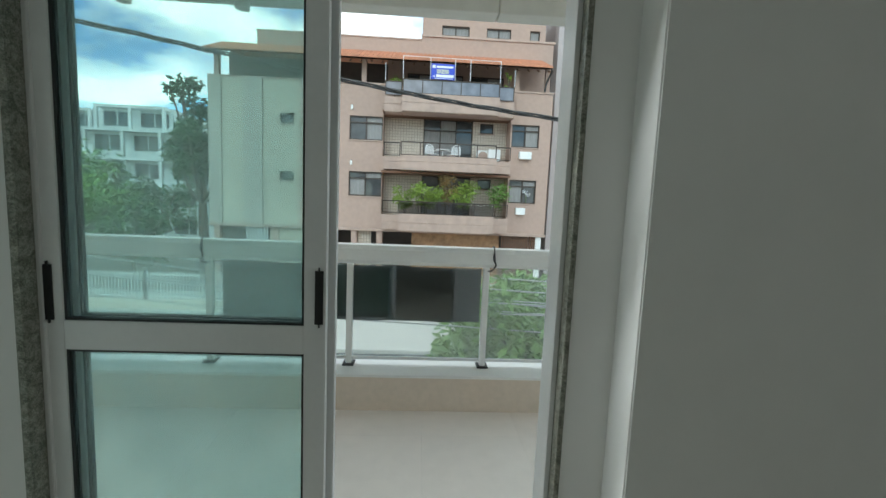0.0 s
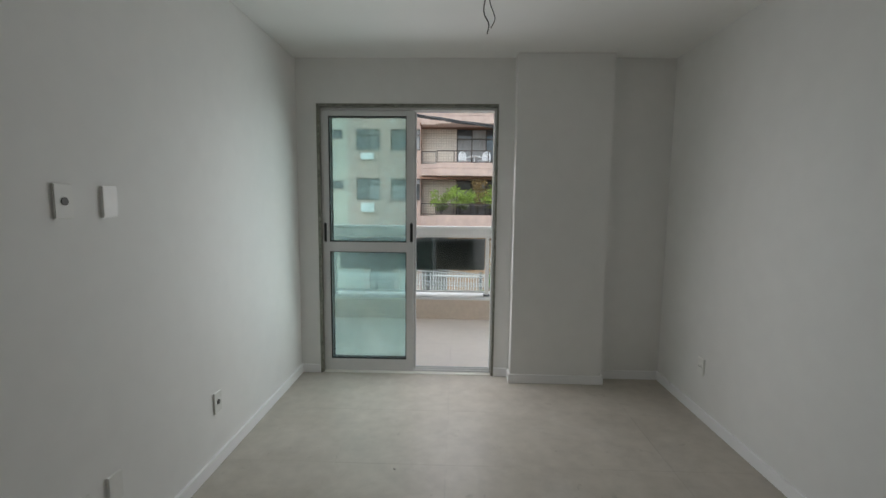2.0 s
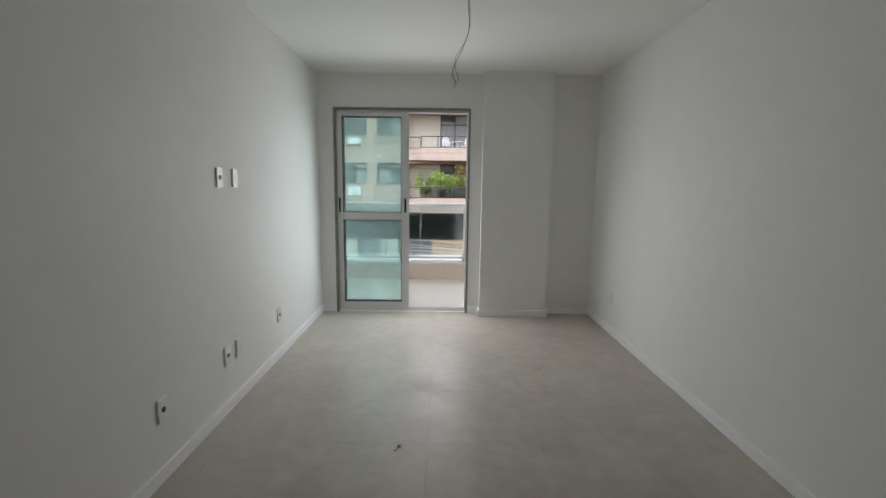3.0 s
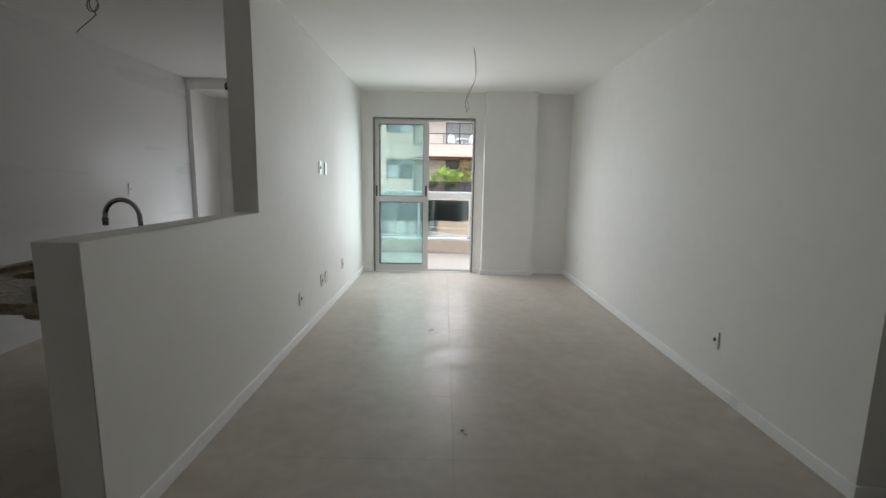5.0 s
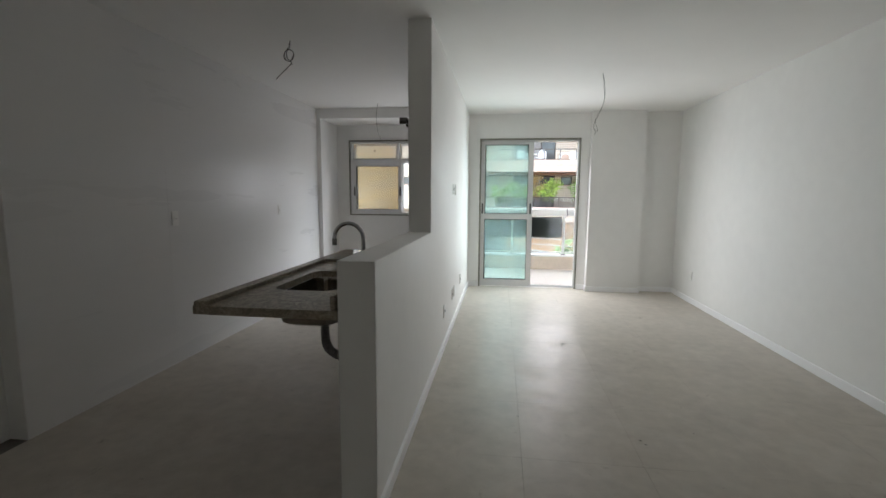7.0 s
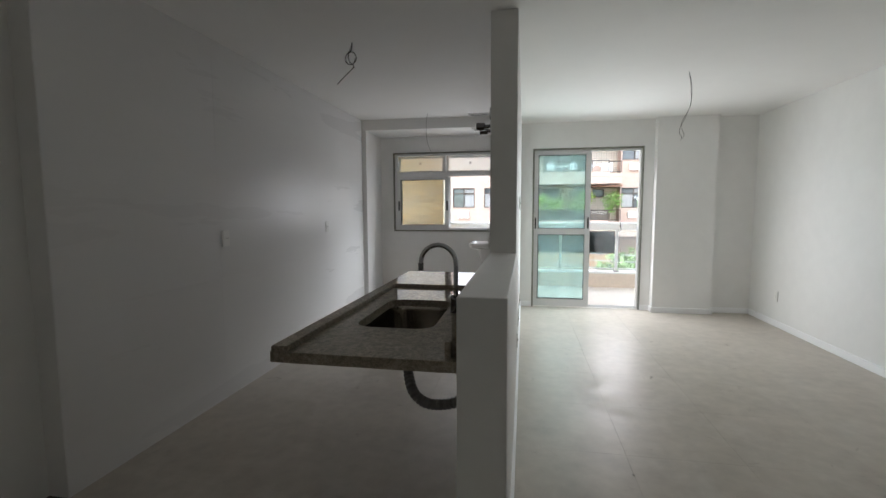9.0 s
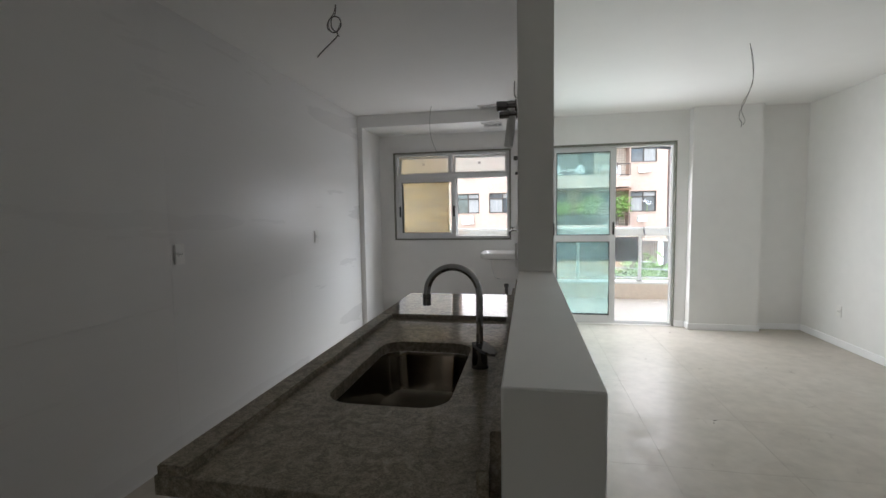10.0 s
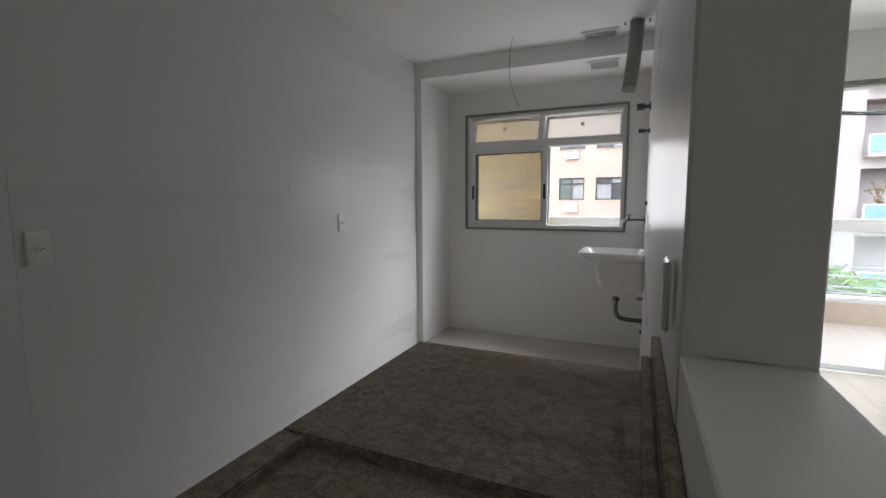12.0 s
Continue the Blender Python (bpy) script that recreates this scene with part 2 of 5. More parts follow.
DARKHOLE = material("dark_socket", (0.10, 0.095, 0.09), 0.5, vary=0.1)
CERAMIC = material("white_ceramic", (0.84, 0.83, 0.82), 0.12, vary=0.015, rough_vary=0.04)
WIRE = material("dull_wire", (0.09, 0.085, 0.075), 0.5, vary=0.2)
COPPER = material("bare_copper", (0.6, 0.33, 0.2), 0.35, metal=1.0)
WHITEMETAL = material("white_painted_metal", (0.82, 0.82, 0.80), 0.35, vary=0.03)
DOORGLASS = glass("green_tinted_glass", (0.84, 1.0, 0.975), haze=0.13)
CLEARGLASS = glass("clear_window_glass", (0.95, 0.97, 0.95), haze=0.05)
RAILGLASS = glass("pale_green_glass", (0.90, 0.97, 0.95), haze=0.05, ior=1.7)
FROST = glass("frosted_glass", (0.93, 0.96, 0.95), rough=0.35, haze=0.12)
BANNER = material("dark_green_black_vinyl", (0.010, 0.016, 0.017), 0.45, vary=0.35, grain=3, stain=0.9)
# greys for reflections in the rail glass; the first also colours the hem
BANNER_GLINT_HEM = material("grey_green_glint_and_hem", (0.075, 0.10, 0.105), 0.5, vary=0.3, grain=6, stain=1.2)
BANNER_REFLECT = material("dull_grey_wall_reflection", (0.055, 0.068, 0.072), 0.5, vary=0.4, grain=5, stain=1.5, stretch=(6, 1, 1))
WOODPANEL = material("yellow_wood_grain_cladding", (0.42, 0.285, 0.125), 0.5, vary=0.42, grain=2.0, stain=1.0, stretch=(1.2, 1.0, 13.0))
FACADE = material("beige_pink_facade", (0.455, 0.325, 0.265), 0.75, vary=0.09, grain=5, stain=0.35)
FACADE_PALE = material("pale_beige_facade", (0.52, 0.46, 0.37), 0.75, vary=0.07, grain=4, stain=0.3)
FASCIA = material("pink_stone_balcony_front", (0.46, 0.335, 0.275), 0.6, vary=0.14, grain=3.5, stain=1.1)
GRID = grid_tiled("small_beige_wall_tiles", (0.70, 0.61, 0.51), (0.40, 0.31, 0.24), 0.14)
BROWNFRAME = material("brown_anodised_frame", (0.060, 0.045, 0.036), 0.45, metal=0.3, vary=0.2)
DARKPANE = material("dark_window_glass", (0.075, 0.08, 0.085), 0.06, vary=0.4, grain=2, stain=1.4, rough_vary=0.03)
CURTAIN = material("grey_curtain", (0.30, 0.29, 0.28), 0.8, vary=0.25, grain=9, stain=3, stretch=(6, 1, 0.5))
SMOKECLEAR = glass("clear_smoked_glass", (0.45, 0.45, 0.46), haze=0.03)
STRIP = material("weathered_grey_strip", (0.43, 0.385, 0.33), 0.8, vary=0.14, grain=3, stain=0.5)
SMOKEGLASS = material("smoked_guard_glass", (0.21, 0.21, 0.235), 0.08, vary=0.3, grain=2, stain=1.0)
SOFFIT = material("brown_timber_soffit", (0.20, 0.10, 0.055), 0.6, vary=0.2, grain=3, stretch=(1, 14, 1))
TERRA = material("terracotta_roof_tile", (0.52, 0.23, 0.13), 0.75, vary=0.25, grain=6, stain=1.2)
# near-black stands in for shade under the eaves and at street level
SHADEWALL = material("shade_darkened_wall", (0.13, 0.11, 0.10), 0.8, vary=0.2, grain=2)
CONCRETE = material("pale_concrete", (0.80, 0.79, 0.74), 0.8, vary=0.08, grain=8, stain=0.9, bump=0.15)
GREYWALL = material("grey_render", (0.46, 0.405, 0.39), 0.8, vary=0.07, grain=4, stain=0.3)
ASPHALT = material("asphalt", (0.075, 0.078, 0.08), 0.9, vary=0.2, grain=30, stain=0.6)
PAVING = material("pale_pavement", (0.58, 0.555, 0.51), 0.85, vary=0.12, grain=6, stain=0.5)
GROUND = material("dry_ground", (0.22, 0.20, 0.17), 0.95, vary=0.25, grain=2, stain=0.2)
MURAL = material("rust_stained_wall", (0.36, 0.21, 0.115), 0.8, vary=0.45, grain=4, stain=1.4)
GATE = material("brown_slat_gate", (0.17, 0.09, 0.055), 0.6, vary=0.2)
IRON = material("dark_iron", (0.05, 0.05, 0.05), 0.6, vary=0.2)
LEAF = material("green_leaves", (0.19, 0.32, 0.07), 0.5, vary=0.45, grain=3, stain=1.0)
LEAF_DARK = material("dark_green_leaves", (0.075, 0.135, 0.05), 0.55, vary=0.45, grain=2, stain=0.5)
LEAF_LIGHT = material("yellow_green_leaves", (0.28, 0.38, 0.07), 0.5, vary=0.4, grain=5, stain=1.5)
LEAF_RED = material("reddish_leaves", (0.33, 0.23, 0.10), 0.55, vary=0.4, grain=5)
BARK = material("brown_bark", (0.13, 0.10, 0.075), 0.9, vary=0.3, grain=20)
POT = material("dark_clay_pot", (0.10, 0.075, 0.06), 0.8, vary=0.2)
BLUE = material("blue_sign_vinyl", (0.035, 0.07, 0.55), 0.4, vary=0.05)
SIGNWHITE = material("white_sign_print", (0.8, 0.8, 0.82), 0.5, vary=0.02)
SIGNYELLOW = material("pale_yellow_sign_print", (0.72, 0.74, 0.42), 0.5, vary=0.02)
TEALGLASS = material("teal_guard_glass", (0.20, 0.32, 0.33), 0.1, vary=0.1)
WHITEWALL = material("white_far_facade", (0.66, 0.67, 0.66), 0.8, vary=0.06, grain=2, stain=0.2)
CHAIRW = material("white_garden_plastic", (0.80, 0.80, 0.80), 0.4, vary=0.03)


# ---- helpers for shapes ----
def slab(bm, x0, x1, y0, y1, z0, z1):
    """An upright block between two corners."""
    c = ((x0 + x1) / 2, (y0 + y1) / 2, (z0 + z1) / 2)
    return bmesh.ops.create_cube(bm, size=1, matrix=Matrix.LocRotScale(c, None, (abs(x1 - x0), abs(y1 - y0), abs(z1 - z0))))["verts"]


def rod(bm, a, b, r0, r1=None, n=12):
    """A round bar, tapered if r1 is given."""
    a, b = Vector(a), Vector(b)
    turn = (b - a).to_track_quat("Z", "Y")
    return bmesh.ops.create_cone(bm, cap_ends=True, segments=n, radius1=r0, radius2=r0 if r1 is None else r1, depth=(b - a).length,
                                 matrix=Matrix.LocRotScale((a + b) / 2, turn, None))["verts"]


def soften(bm, width=0.004, segments=2):
    bmesh.ops.bevel(bm, geom=list(bm.edges), offset=width, segments=segments, affect="EDGES", clamp_overlap=True)


def smooth_line(points, steps=8):
    """A Catmull-Rom line through the points."""
    p = [Vector(q) for q in points]
    p = [2 * p[0] - p[1], *p, 2 * p[-1] - p[-2]]
    line = []
    for i in range(1, len(p) - 2):
        for k in range(steps):
            t = k / steps
            line.append(0.5 * (2 * p[i] + (p[i + 1] - p[i - 1]) * t + (2 * p[i - 1] - 5 * p[i] + 4 * p[i + 1] - p[i + 2]) * t * t
                               + (3 * p[i] - p[i - 1] - 3 * p[i + 1] + p[i + 2]) * t ** 3))
    return [*line, p[-2]]


def tube(bm, points, radius, n=8, steps=8, ribs=0.0, open_end=False):
    """A round pipe along a smooth line; ribs: how far every second ring stands proud."""
    line = smooth_line(points, steps)
    rings, side = [], None
    for i, p in enumerate(line):
        d = (line[min(i + 1, len(line) - 1)] - line[max(i - 1, 0)]).normalized()
        if side is None:
            side = d.orthogonal().normalized()
        side = (side - d * side.dot(d)).normalized()
        up = d.cross(side)
        r = radius + (ribs if i % 2 else 0)
        rings.append([bm.verts.new(p + r * (math.cos(a) * side + math.sin(a) * up)) for a in (2 * math.pi * k / n for k in range(n))])
    for a, b in zip(rings, rings[1:]):
        for k in range(n):
            bm.faces.new((a[k], a[(k + 1) % n], b[(k + 1) % n], b[k]))
    bm.faces.new(rings[0][::-1])
    if not open_end:
        bm.faces.new(rings[-1])


def pierced(bm, u0, u1, z0, z1, v0, v1, holes, axis="y"):
    """A wall between u0 and u1 with openings (u0, u1, z0, z1) through its thickness v0..v1. axis: the wall's normal."""
    us = [u for u in sorted({u0, u1, *(h[0] for h in holes), *(h[1] for h in holes)}) if u0 <= u <= u1]
    zs = [z for z in sorted({z0, z1, *(h[2] for h in holes), *(h[3] for h in holes)}) if z0 <= z <= z1]
    nu, nz, made = len(us) - 1, len(zs) - 1, {}

    def solid(i, k):
        if not (0 <= i < nu and 0 <= k < nz):
            return False
        u, z = (us[i] + us[i + 1]) / 2, (zs[k] + zs[k + 1]) / 2
        return not any(h[0] < u < h[1] and h[2] < z < h[3] for h in holes)

    def vert(i, k, v):
        if (i, k, v) not in made:
            made[i, k, v] = bm.verts.new((us[i], v, zs[k]) if axis == "y" else (v, us[i], zs[k]))
        return made[i, k, v]

    for i in range(nu):
        for k in range(nz):
            if not solid(i, k):
                continue
            for v in (v0, v1):
                bm.faces.new((vert(i, k, v), vert(i + 1, k, v), vert(i + 1, k + 1, v), vert(i, k + 1, v)))
            for di, dk, p, q in ((-1, 0, (0, 0), (0, 1)), (1, 0, (1, 0), (1, 1)), (0, -1, (0, 0), (1, 0)), (0, 1, (0, 1), (1, 1))):
                if not solid(i + di, k + dk):
                    m, n = (i + p[0], k + p[1]), (i + q[0], k + q[1])
                    bm.faces.new((vert(*m, v0), vert(*n, v0), vert(*n, v1), vert(*m, v1)))


def mesh_of(bm, name, smooth=False):
    bmesh.ops.recalc_face_normals(bm, faces=bm.faces)
    if smooth:
        for f in bm.faces:
            f.smooth = True
        for e in bm.edges:
            if len(e.link_faces) == 2 and e.calc_face_angle(0) > 0.7:
                e.smooth = False
    me = bpy.data.meshes.new(name)
    bm.to_mesh(me)
    bm.free()
    return me


def part(name, bm, mat, parent=None, label="", smooth=False):
    """One mesh object, under a thing or a part."""
    me = mesh_of(bm, name, smooth)
    me.materials.append(mat)
    ob = new(name, me)
    if parent is not None:
        ob.parent = parent
    return tagged(ob, label) if label else ob


def block(name, dims, mat, parent=None, label="", edge=0.0, smooth=False):
    bm = bmesh.new()
    slab(bm, *dims)
    if edge:
        soften(bm, edge)
    return part(name, bm, mat, parent, label, smooth)


def thing(name, label, category, group="", kind="", at=None):
    ob = new(name)
    ob.empty_display_size = 0.1
    if at is not None:
        ob.matrix_basis = at
    return tagged(ob, label, category, group, kind)


def setting(ob, label, category):
    return tagged(ob, label, category, kind="structure")


def piece(name, mesh, mat, parent, at):
    """A piece that shares its mesh with its like."""
    if not mesh.materials:
        mesh.materials.append(mat)
    ob = new(name, mesh)
    ob.parent = parent
    ob.location = at
    return ob


def plate_mesh(name, sx, sy, sz, edge):
    bm = bmesh.new()
    slab(bm, -sx / 2, sx / 2, -sy / 2, sy / 2, -sz / 2, sz / 2)
    if edge:
        bmesh.ops.bevel(bm, geom=list(bm.edges), offset=edge, segments=1, affect="EDGES")
    return mesh_of(bm, name)


def leaf_cloud(name, clumps, count, size, mat, parent=None, seed=1, label="", droop=0.0):
    """Many small folded leaves gathered in clumps (centre, radius)."""
    rnd = random.Random(seed)
    verts, faces = [], []
    weights = [r ** 2 for _, r in clumps]
    for _ in range(count):
        c, r = rnd.choices(clumps, weights)[0]
        d = Vector((rnd.gauss(0, 1), rnd.gauss(0, 1), rnd.gauss(0, 0.8))).normalized() * r * rnd.random() ** 0.45
        p = Vector(c) + d
        s = size * rnd.uniform(0.6, 1.3)
        q = Euler((rnd.uniform(-1.0, 1.0) - droop, rnd.uniform(-1.0, 1.0), rnd.uniform(0, 6.28))).to_matrix()
        b = len(verts)
        for v in ((0, -s, 0), (0.42 * s, 0, 0.14 * s), (0, s, -0.1 * s), (-0.42 * s, 0, 0.14 * s)):
            verts.append(p + q @ Vector(v))
        faces += [(b, b + 1, b + 2), (b, b + 2, b + 3)]
    me = bpy.data.meshes.new(name)
    me.from_pydata(verts, [], faces)
    me.materials.append(mat)
    ob = new(name, me)
    if parent is not None:
        ob.parent = parent
    return tagged(ob, label) if label else ob


# ---- the shell of the flat ----
XL, XR, YB, H = -1.05, 1.85, 1.51, 2.5      # living room: side walls, door wall, ceiling
KX, PX = -3.10, -1.205                      # kitchen: outer wall, its side of the partition
YOUT, YEND = 1.66, -6.6                     # outer face of the door wall, far end behind
PART_END, HALF_END, HALF_TOP = -2.018, -3.406, 1.085
RIGHT_END, STEP_Y = -3.10, -3.09

floor = thing("floor", "large beige-grey porcelain floor tiles with thin joints", "floor", kind="structure")
block("screed", (-3.45, 4.4, YEND, YOUT, -0.20, -0.012), GROUT, floor)

ceiling = block("ceiling", (-3.45, 4.4, YEND, YOUT, H, H + 0.18), CEIL)
setting(ceiling, "smooth white painted ceiling", "ceiling")
drop = block("ceiling_drop", (KX - 0.01, PX, 0.896, YB, 2.368, H), CEIL)
setting(drop, "lowered white ceiling over the laundry corner", "ceiling")

DOOR = (-0.893, 0.525, -0.02, 2.16)
KWIN = (-2.855, -1.363, 1.036, 2.15)
bm = bmesh.new()
pierced(bm, -3.45, 4.4, -0.2, H, YB, YOUT, [DOOR, KWIN])
wall_north = setting(part("wall_north", bm, PAINT), "white painted wall with the balcony door and the laundry window", "wall")
bm = bmesh.new()
slab(bm, XR, XR + 0.13, RIGHT_END, YB, 0, H)
setting(part("wall_east", bm, PAINT), "long white painted living room wall", "wall")
bm = bmesh.new()
pierced(bm, HALF_END, YB, 0, H, PX, XL, [(HALF_END, PART_END, HALF_TOP, H + 1)], axis="x")
soften(bm, 0.003, 1)
setting(part("partition_wall", bm, PAINT), "white painted partition that steps down to a half-height wall", "wall")
bm = bmesh.new()
slab(bm, KX - 0.35, KX, STEP_Y, YB, 0, H)
slab(bm, KX - 0.35, KX - 0.11, YEND, STEP_Y, 0, H)
setting(part("wall_west", bm, PAINT), "white painted outer kitchen wall with a shallow step", "wall")
pil = block("laundry_pilaster", (KX, -3.042, 0.896, YB, 0, 2.368), PAINT, edge=0.003)
setting(pil, "shallow white pilaster below the beam", "wall")
pillar = block("pillar", (0.647, 1.353, 1.383, YB, 0, H), PAINT, edge=0.004)
setting(pillar, "square white painted pillar against the door wall", "pillar")
setting(block("wall_south", (-3.45, 4.4, YEND - 0.15, YEND, 0, H), PAINT), "plain white end wall", "wall")
setting(block("hall_wall", (4.25, 4.4, YEND, YB, 0, H), PAINT), "plain white hall wall", "wall")
setting(block("hall_side_wall", (XR + 0.13, 4.25, -1.9, -1.77, 0, H), PAINT), "plain white hall side wall", "wall")

# baseboards, 7 cm high
BH, BT = 0.070, 0.016
for dims in ((XL, XL + BT, HALF_END, YB, 0, BH), (XR - BT, XR, RIGHT_END, YB, 0, BH), (XL + BT, DOOR[0], YB - BT, YB, 0, BH),
             (DOOR[1], 0.647 - BT, YB - BT, YB, 0, BH), (1.353 + BT, XR - BT, YB - BT, YB, 0, BH),
             (0.647 - BT, 1.353 + BT, 1.383 - BT, 1.383, 0, BH), (0.647 - BT, 0.647, 1.383, YB - BT, 0, BH),
             (1.353, 1.353 + BT, 1.383, YB - BT, 0, BH), (XR - BT, XR + 0.143, RIGHT_END - BT, RIGHT_END, 0, BH)):
    setting(block("baseboard", (*dims[:4], 0.0005, dims[5]), TRIMW, edge=0.002), "low white baseboard along the wall", "baseboard")

# ---- balcony door: stone lining, frame, two sliding leaves pushed to one side ----
door = thing("door_1", "half-open aluminium sliding balcony door with green tinted glass", "sliding door", kind="structure")
x0, x1, _, z1 = DOOR
for dims in ((x0, x0 + 0.022, YB - 0.006, YOUT + 0.004, 0, z1), (x1 - 0.014, x1, YB - 0.006, YOUT + 0.004, 0, z1),
             (x0 + 0.022, x1 - 0.014, YB - 0.006, YOUT + 0.004, z1 - 0.022, z1)):
    block("jamb", dims, JAMB, door, "grey-green polished stone jamb lining", 0.002)
block("sill", (x0 + 0.022, x1 - 0.022, YB + 0.0, YOUT + 0.03, -0.02, 0.004), CONCRETE, door, "pale stone door sill", 0.002)
fx0, fx1, fz1 = x0 + 0.022, x1 - 0.014, z1 - 0.022
for dims in ((fx1 - 0.014, fx1, 1.55, 1.655, 0.004, fz1), (fx0, fx0 + 0.012, 1.55, 1.655, 0.004, fz1), (fx0 + 0.012, fx1 - 0.014, 1.55, 1.655, fz1 - 0.018, fz1)):
    block("frame", dims, ALU, door, "satin aluminium frame", 0.0015)
for y in (1.567, 1.612, 1.648):
    block("track", (fx0 + 0.012, fx1 - 0.014, y - 0.005, y + 0.005, 0.004, 0.018), ALU, door)


def sliding_leaf(parent, lx0, lx1, lz0, lz1, y, stile, rails, pane_mat, handles):
    """A leaf: stiles, rails at the heights given, panes between them, black pulls."""
    leaf = part("leaf", slab_mesh((lx0, lx0 + stile, y - 0.016, y + 0.016, lz0, lz1)), ALU, parent, "satin aluminium sliding leaf")
    block("stile", (lx1 - stile - 0.006, lx1, y - 0.016, y + 0.016, lz0, lz1), ALU, leaf, edge=0.002)
    for a, b in rails:
        block("rail", (lx0 + stile, lx1 - stile - 0.006, y - 0.016, y + 0.016, a, b), ALU, leaf, edge=0.002)
    for (_, a), (b, _) in zip(rails, rails[1:]):
        gx0, gx1 = lx0 + stile, lx1 - stile - 0.006
        pane = block("pane", (gx0 + 0.001, gx1 - 0.001, y - 0.003, y + 0.003, a + 0.001, b - 0.001), pane_mat, leaf, "green tinted glass pane")
        pane.visible_shadow = False
        bm = bmesh.new()
        g = 0.006
        for s in (-1, 1):
            ya, yb = sorted((y + s * 0.004, y + s * 0.012))
            slab(bm, gx0, gx0 + g, ya, yb, a, b)
            slab(bm, gx1 - g, gx1, ya, yb, a, b)
            slab(bm, gx0 + g, gx1 - g, ya, yb, a, a + g)
            slab(bm, gx0 + g, gx1 - g, ya, yb, b - g, b)
        part("gasket", bm, RUBBER, leaf, "black rubber glazing gasket")
    for hx, hz, hl in handles:
        bm = bmesh.new()
        slab(bm, hx - 0.011, hx + 0.011, y - 0.021, y - 0.016, hz - hl / 2, hz + hl / 2)
        bmesh.ops.bevel(bm, geom=[e for e in bm.edges if abs((e.verts[0].co - e.verts[1].co).y) > 1e-4], offset=0.009, segments=4, affect="EDGES")
        part("pull", bm, BLACK, leaf, "black recessed pull")
    return leaf


def slab_mesh(dims, edge=0.002):
    bm = bmesh.new()
    slab(bm, *dims)
    soften(bm, edge)
    return bm


RAILS = ((0.018, 0.102), (1.0, 1.08), (2.077, 2.118))
sliding_leaf(door, -0.868, -0.135, 0.018, 2.118, 1.575, 0.052, RAILS, DOORGLASS, ((-0.850, 1.155, 0.165), (-0.152, 1.16, 0.165)))
sliding_leaf(door, -0.856, -0.118, 0.018, 2.118, 1.622, 0.048, RAILS, DOORGLASS, ())

# ---- laundry window ----
win = thing("window_1", "aluminium laundry window with two tilted frosted top panes and a slid-open sash", "window", kind="structure")
a0, a1, b0, b1 = KWIN
for dims in ((a0, a0 + 0.018, YB - 0.022, YOUT, b0, b1), (a1 - 0.018, a1, YB - 0.022, YOUT, b0, b1),
             (a0 + 0.018, a1 - 0.018, YB - 0.022, YOUT, b0, b0 + 0.018), (a0 + 0.018, a1 - 0.018, YB - 0.022, YOUT, b1 - 0.018, b1)):
    block("jamb", dims, JAMB, win, "grey-green stone window lining", 0.002)
a0, a1, b0, b1 = a0 + 0.018, a1 - 0.018, b0 + 0.018, b1 - 0.018
for dims in ((a0, a0 + 0.03, 1.515, 1.62, b0, b1), (a1 - 0.03, a1, 1.515, 1.62, b0, b1), (a0 + 0.03, a1 - 0.03, 1.515, 1.62, b0, b0 + 0.03),
             (a0 + 0.03, a1 - 0.03, 1.515, 1.62, b1 - 0.03, b1), (a0 + 0.03, a1 - 0.03, 1.51, 1.62, 1.815, 1.868), (-2.135, -2.095, 1.515, 1.62, 1.868, b1 - 0.03)):
    block("frame", dims, ALU, win, "satin aluminium frame", 0.002)
sliding_leaf(win, a0 + 0.03, -2.055, b0 + 0.03, 1.815, 1.545, 0.045, ((b0 + 0.03, b0 + 0.072), (1.77, 1.815)), CLEARGLASS, ((a0 + 0.052, 1.40, 0.15), (-2.08, 1.40, 0.15)))
sliding_leaf(win, a0 + 0.04, -2.04, b0 + 0.03, 1.815, 1.59, 0.04, ((b0 + 0.03, b0 + 0.065), (1.775, 1.815)), CLEARGLASS, ())
for c0, c1 in ((a0 + 0.03, -2.135), (-2.095, a1 - 0.03)):
    bm = bmesh.new()
    slab(bm, c0 + 0.004, c1 - 0.004, -0.004, 0.004, 0.0, 0.235)
    m = Matrix.Translation((0, 1.585, 1.872)) @ Matrix.Rotation(radians(-17), 4, "X")
    bmesh.ops.transform(bm, matrix=m, verts=bm.verts)
    pane = part("top_pane", bm, FROST, win, "frosted pane tilted open")
    pane.visible_shadow = False
    bm = bmesh.new()
    for d in ((c0 + 0.002, c0 + 0.028), (c1 - 0.028, c1 - 0.002)):
        slab(bm, *d, -0.012, 0.012, 0, 0.238)
    slab(bm, c0 + 0.028, c1 - 0.028, -0.012, 0.012, 0, 0.022)
    slab(bm, c0 + 0.028, c1 - 0.028, -0.012, 0.012, 0.216, 0.238)
    bmesh.ops.transform(bm, matrix=m, verts=bm.verts)
    part("top_sash", bm, ALU, win, "satin aluminium tilting sash")
    block("sticker", ((c0 + c1) / 2 - 0.016, (c0 + c1) / 2 + 0.016, 1.55, 1.552, 1.985, 2.015), SIGNWHITE, win, "small white paper sticker")

clad = block("wood_cladding", (-4.4, -2.43, 3.15, 3.20, -0.004, 2.75), WOODPANEL)
setting(clad, "yellow-brown wood-grain cladding outside the laundry window", "cladding")

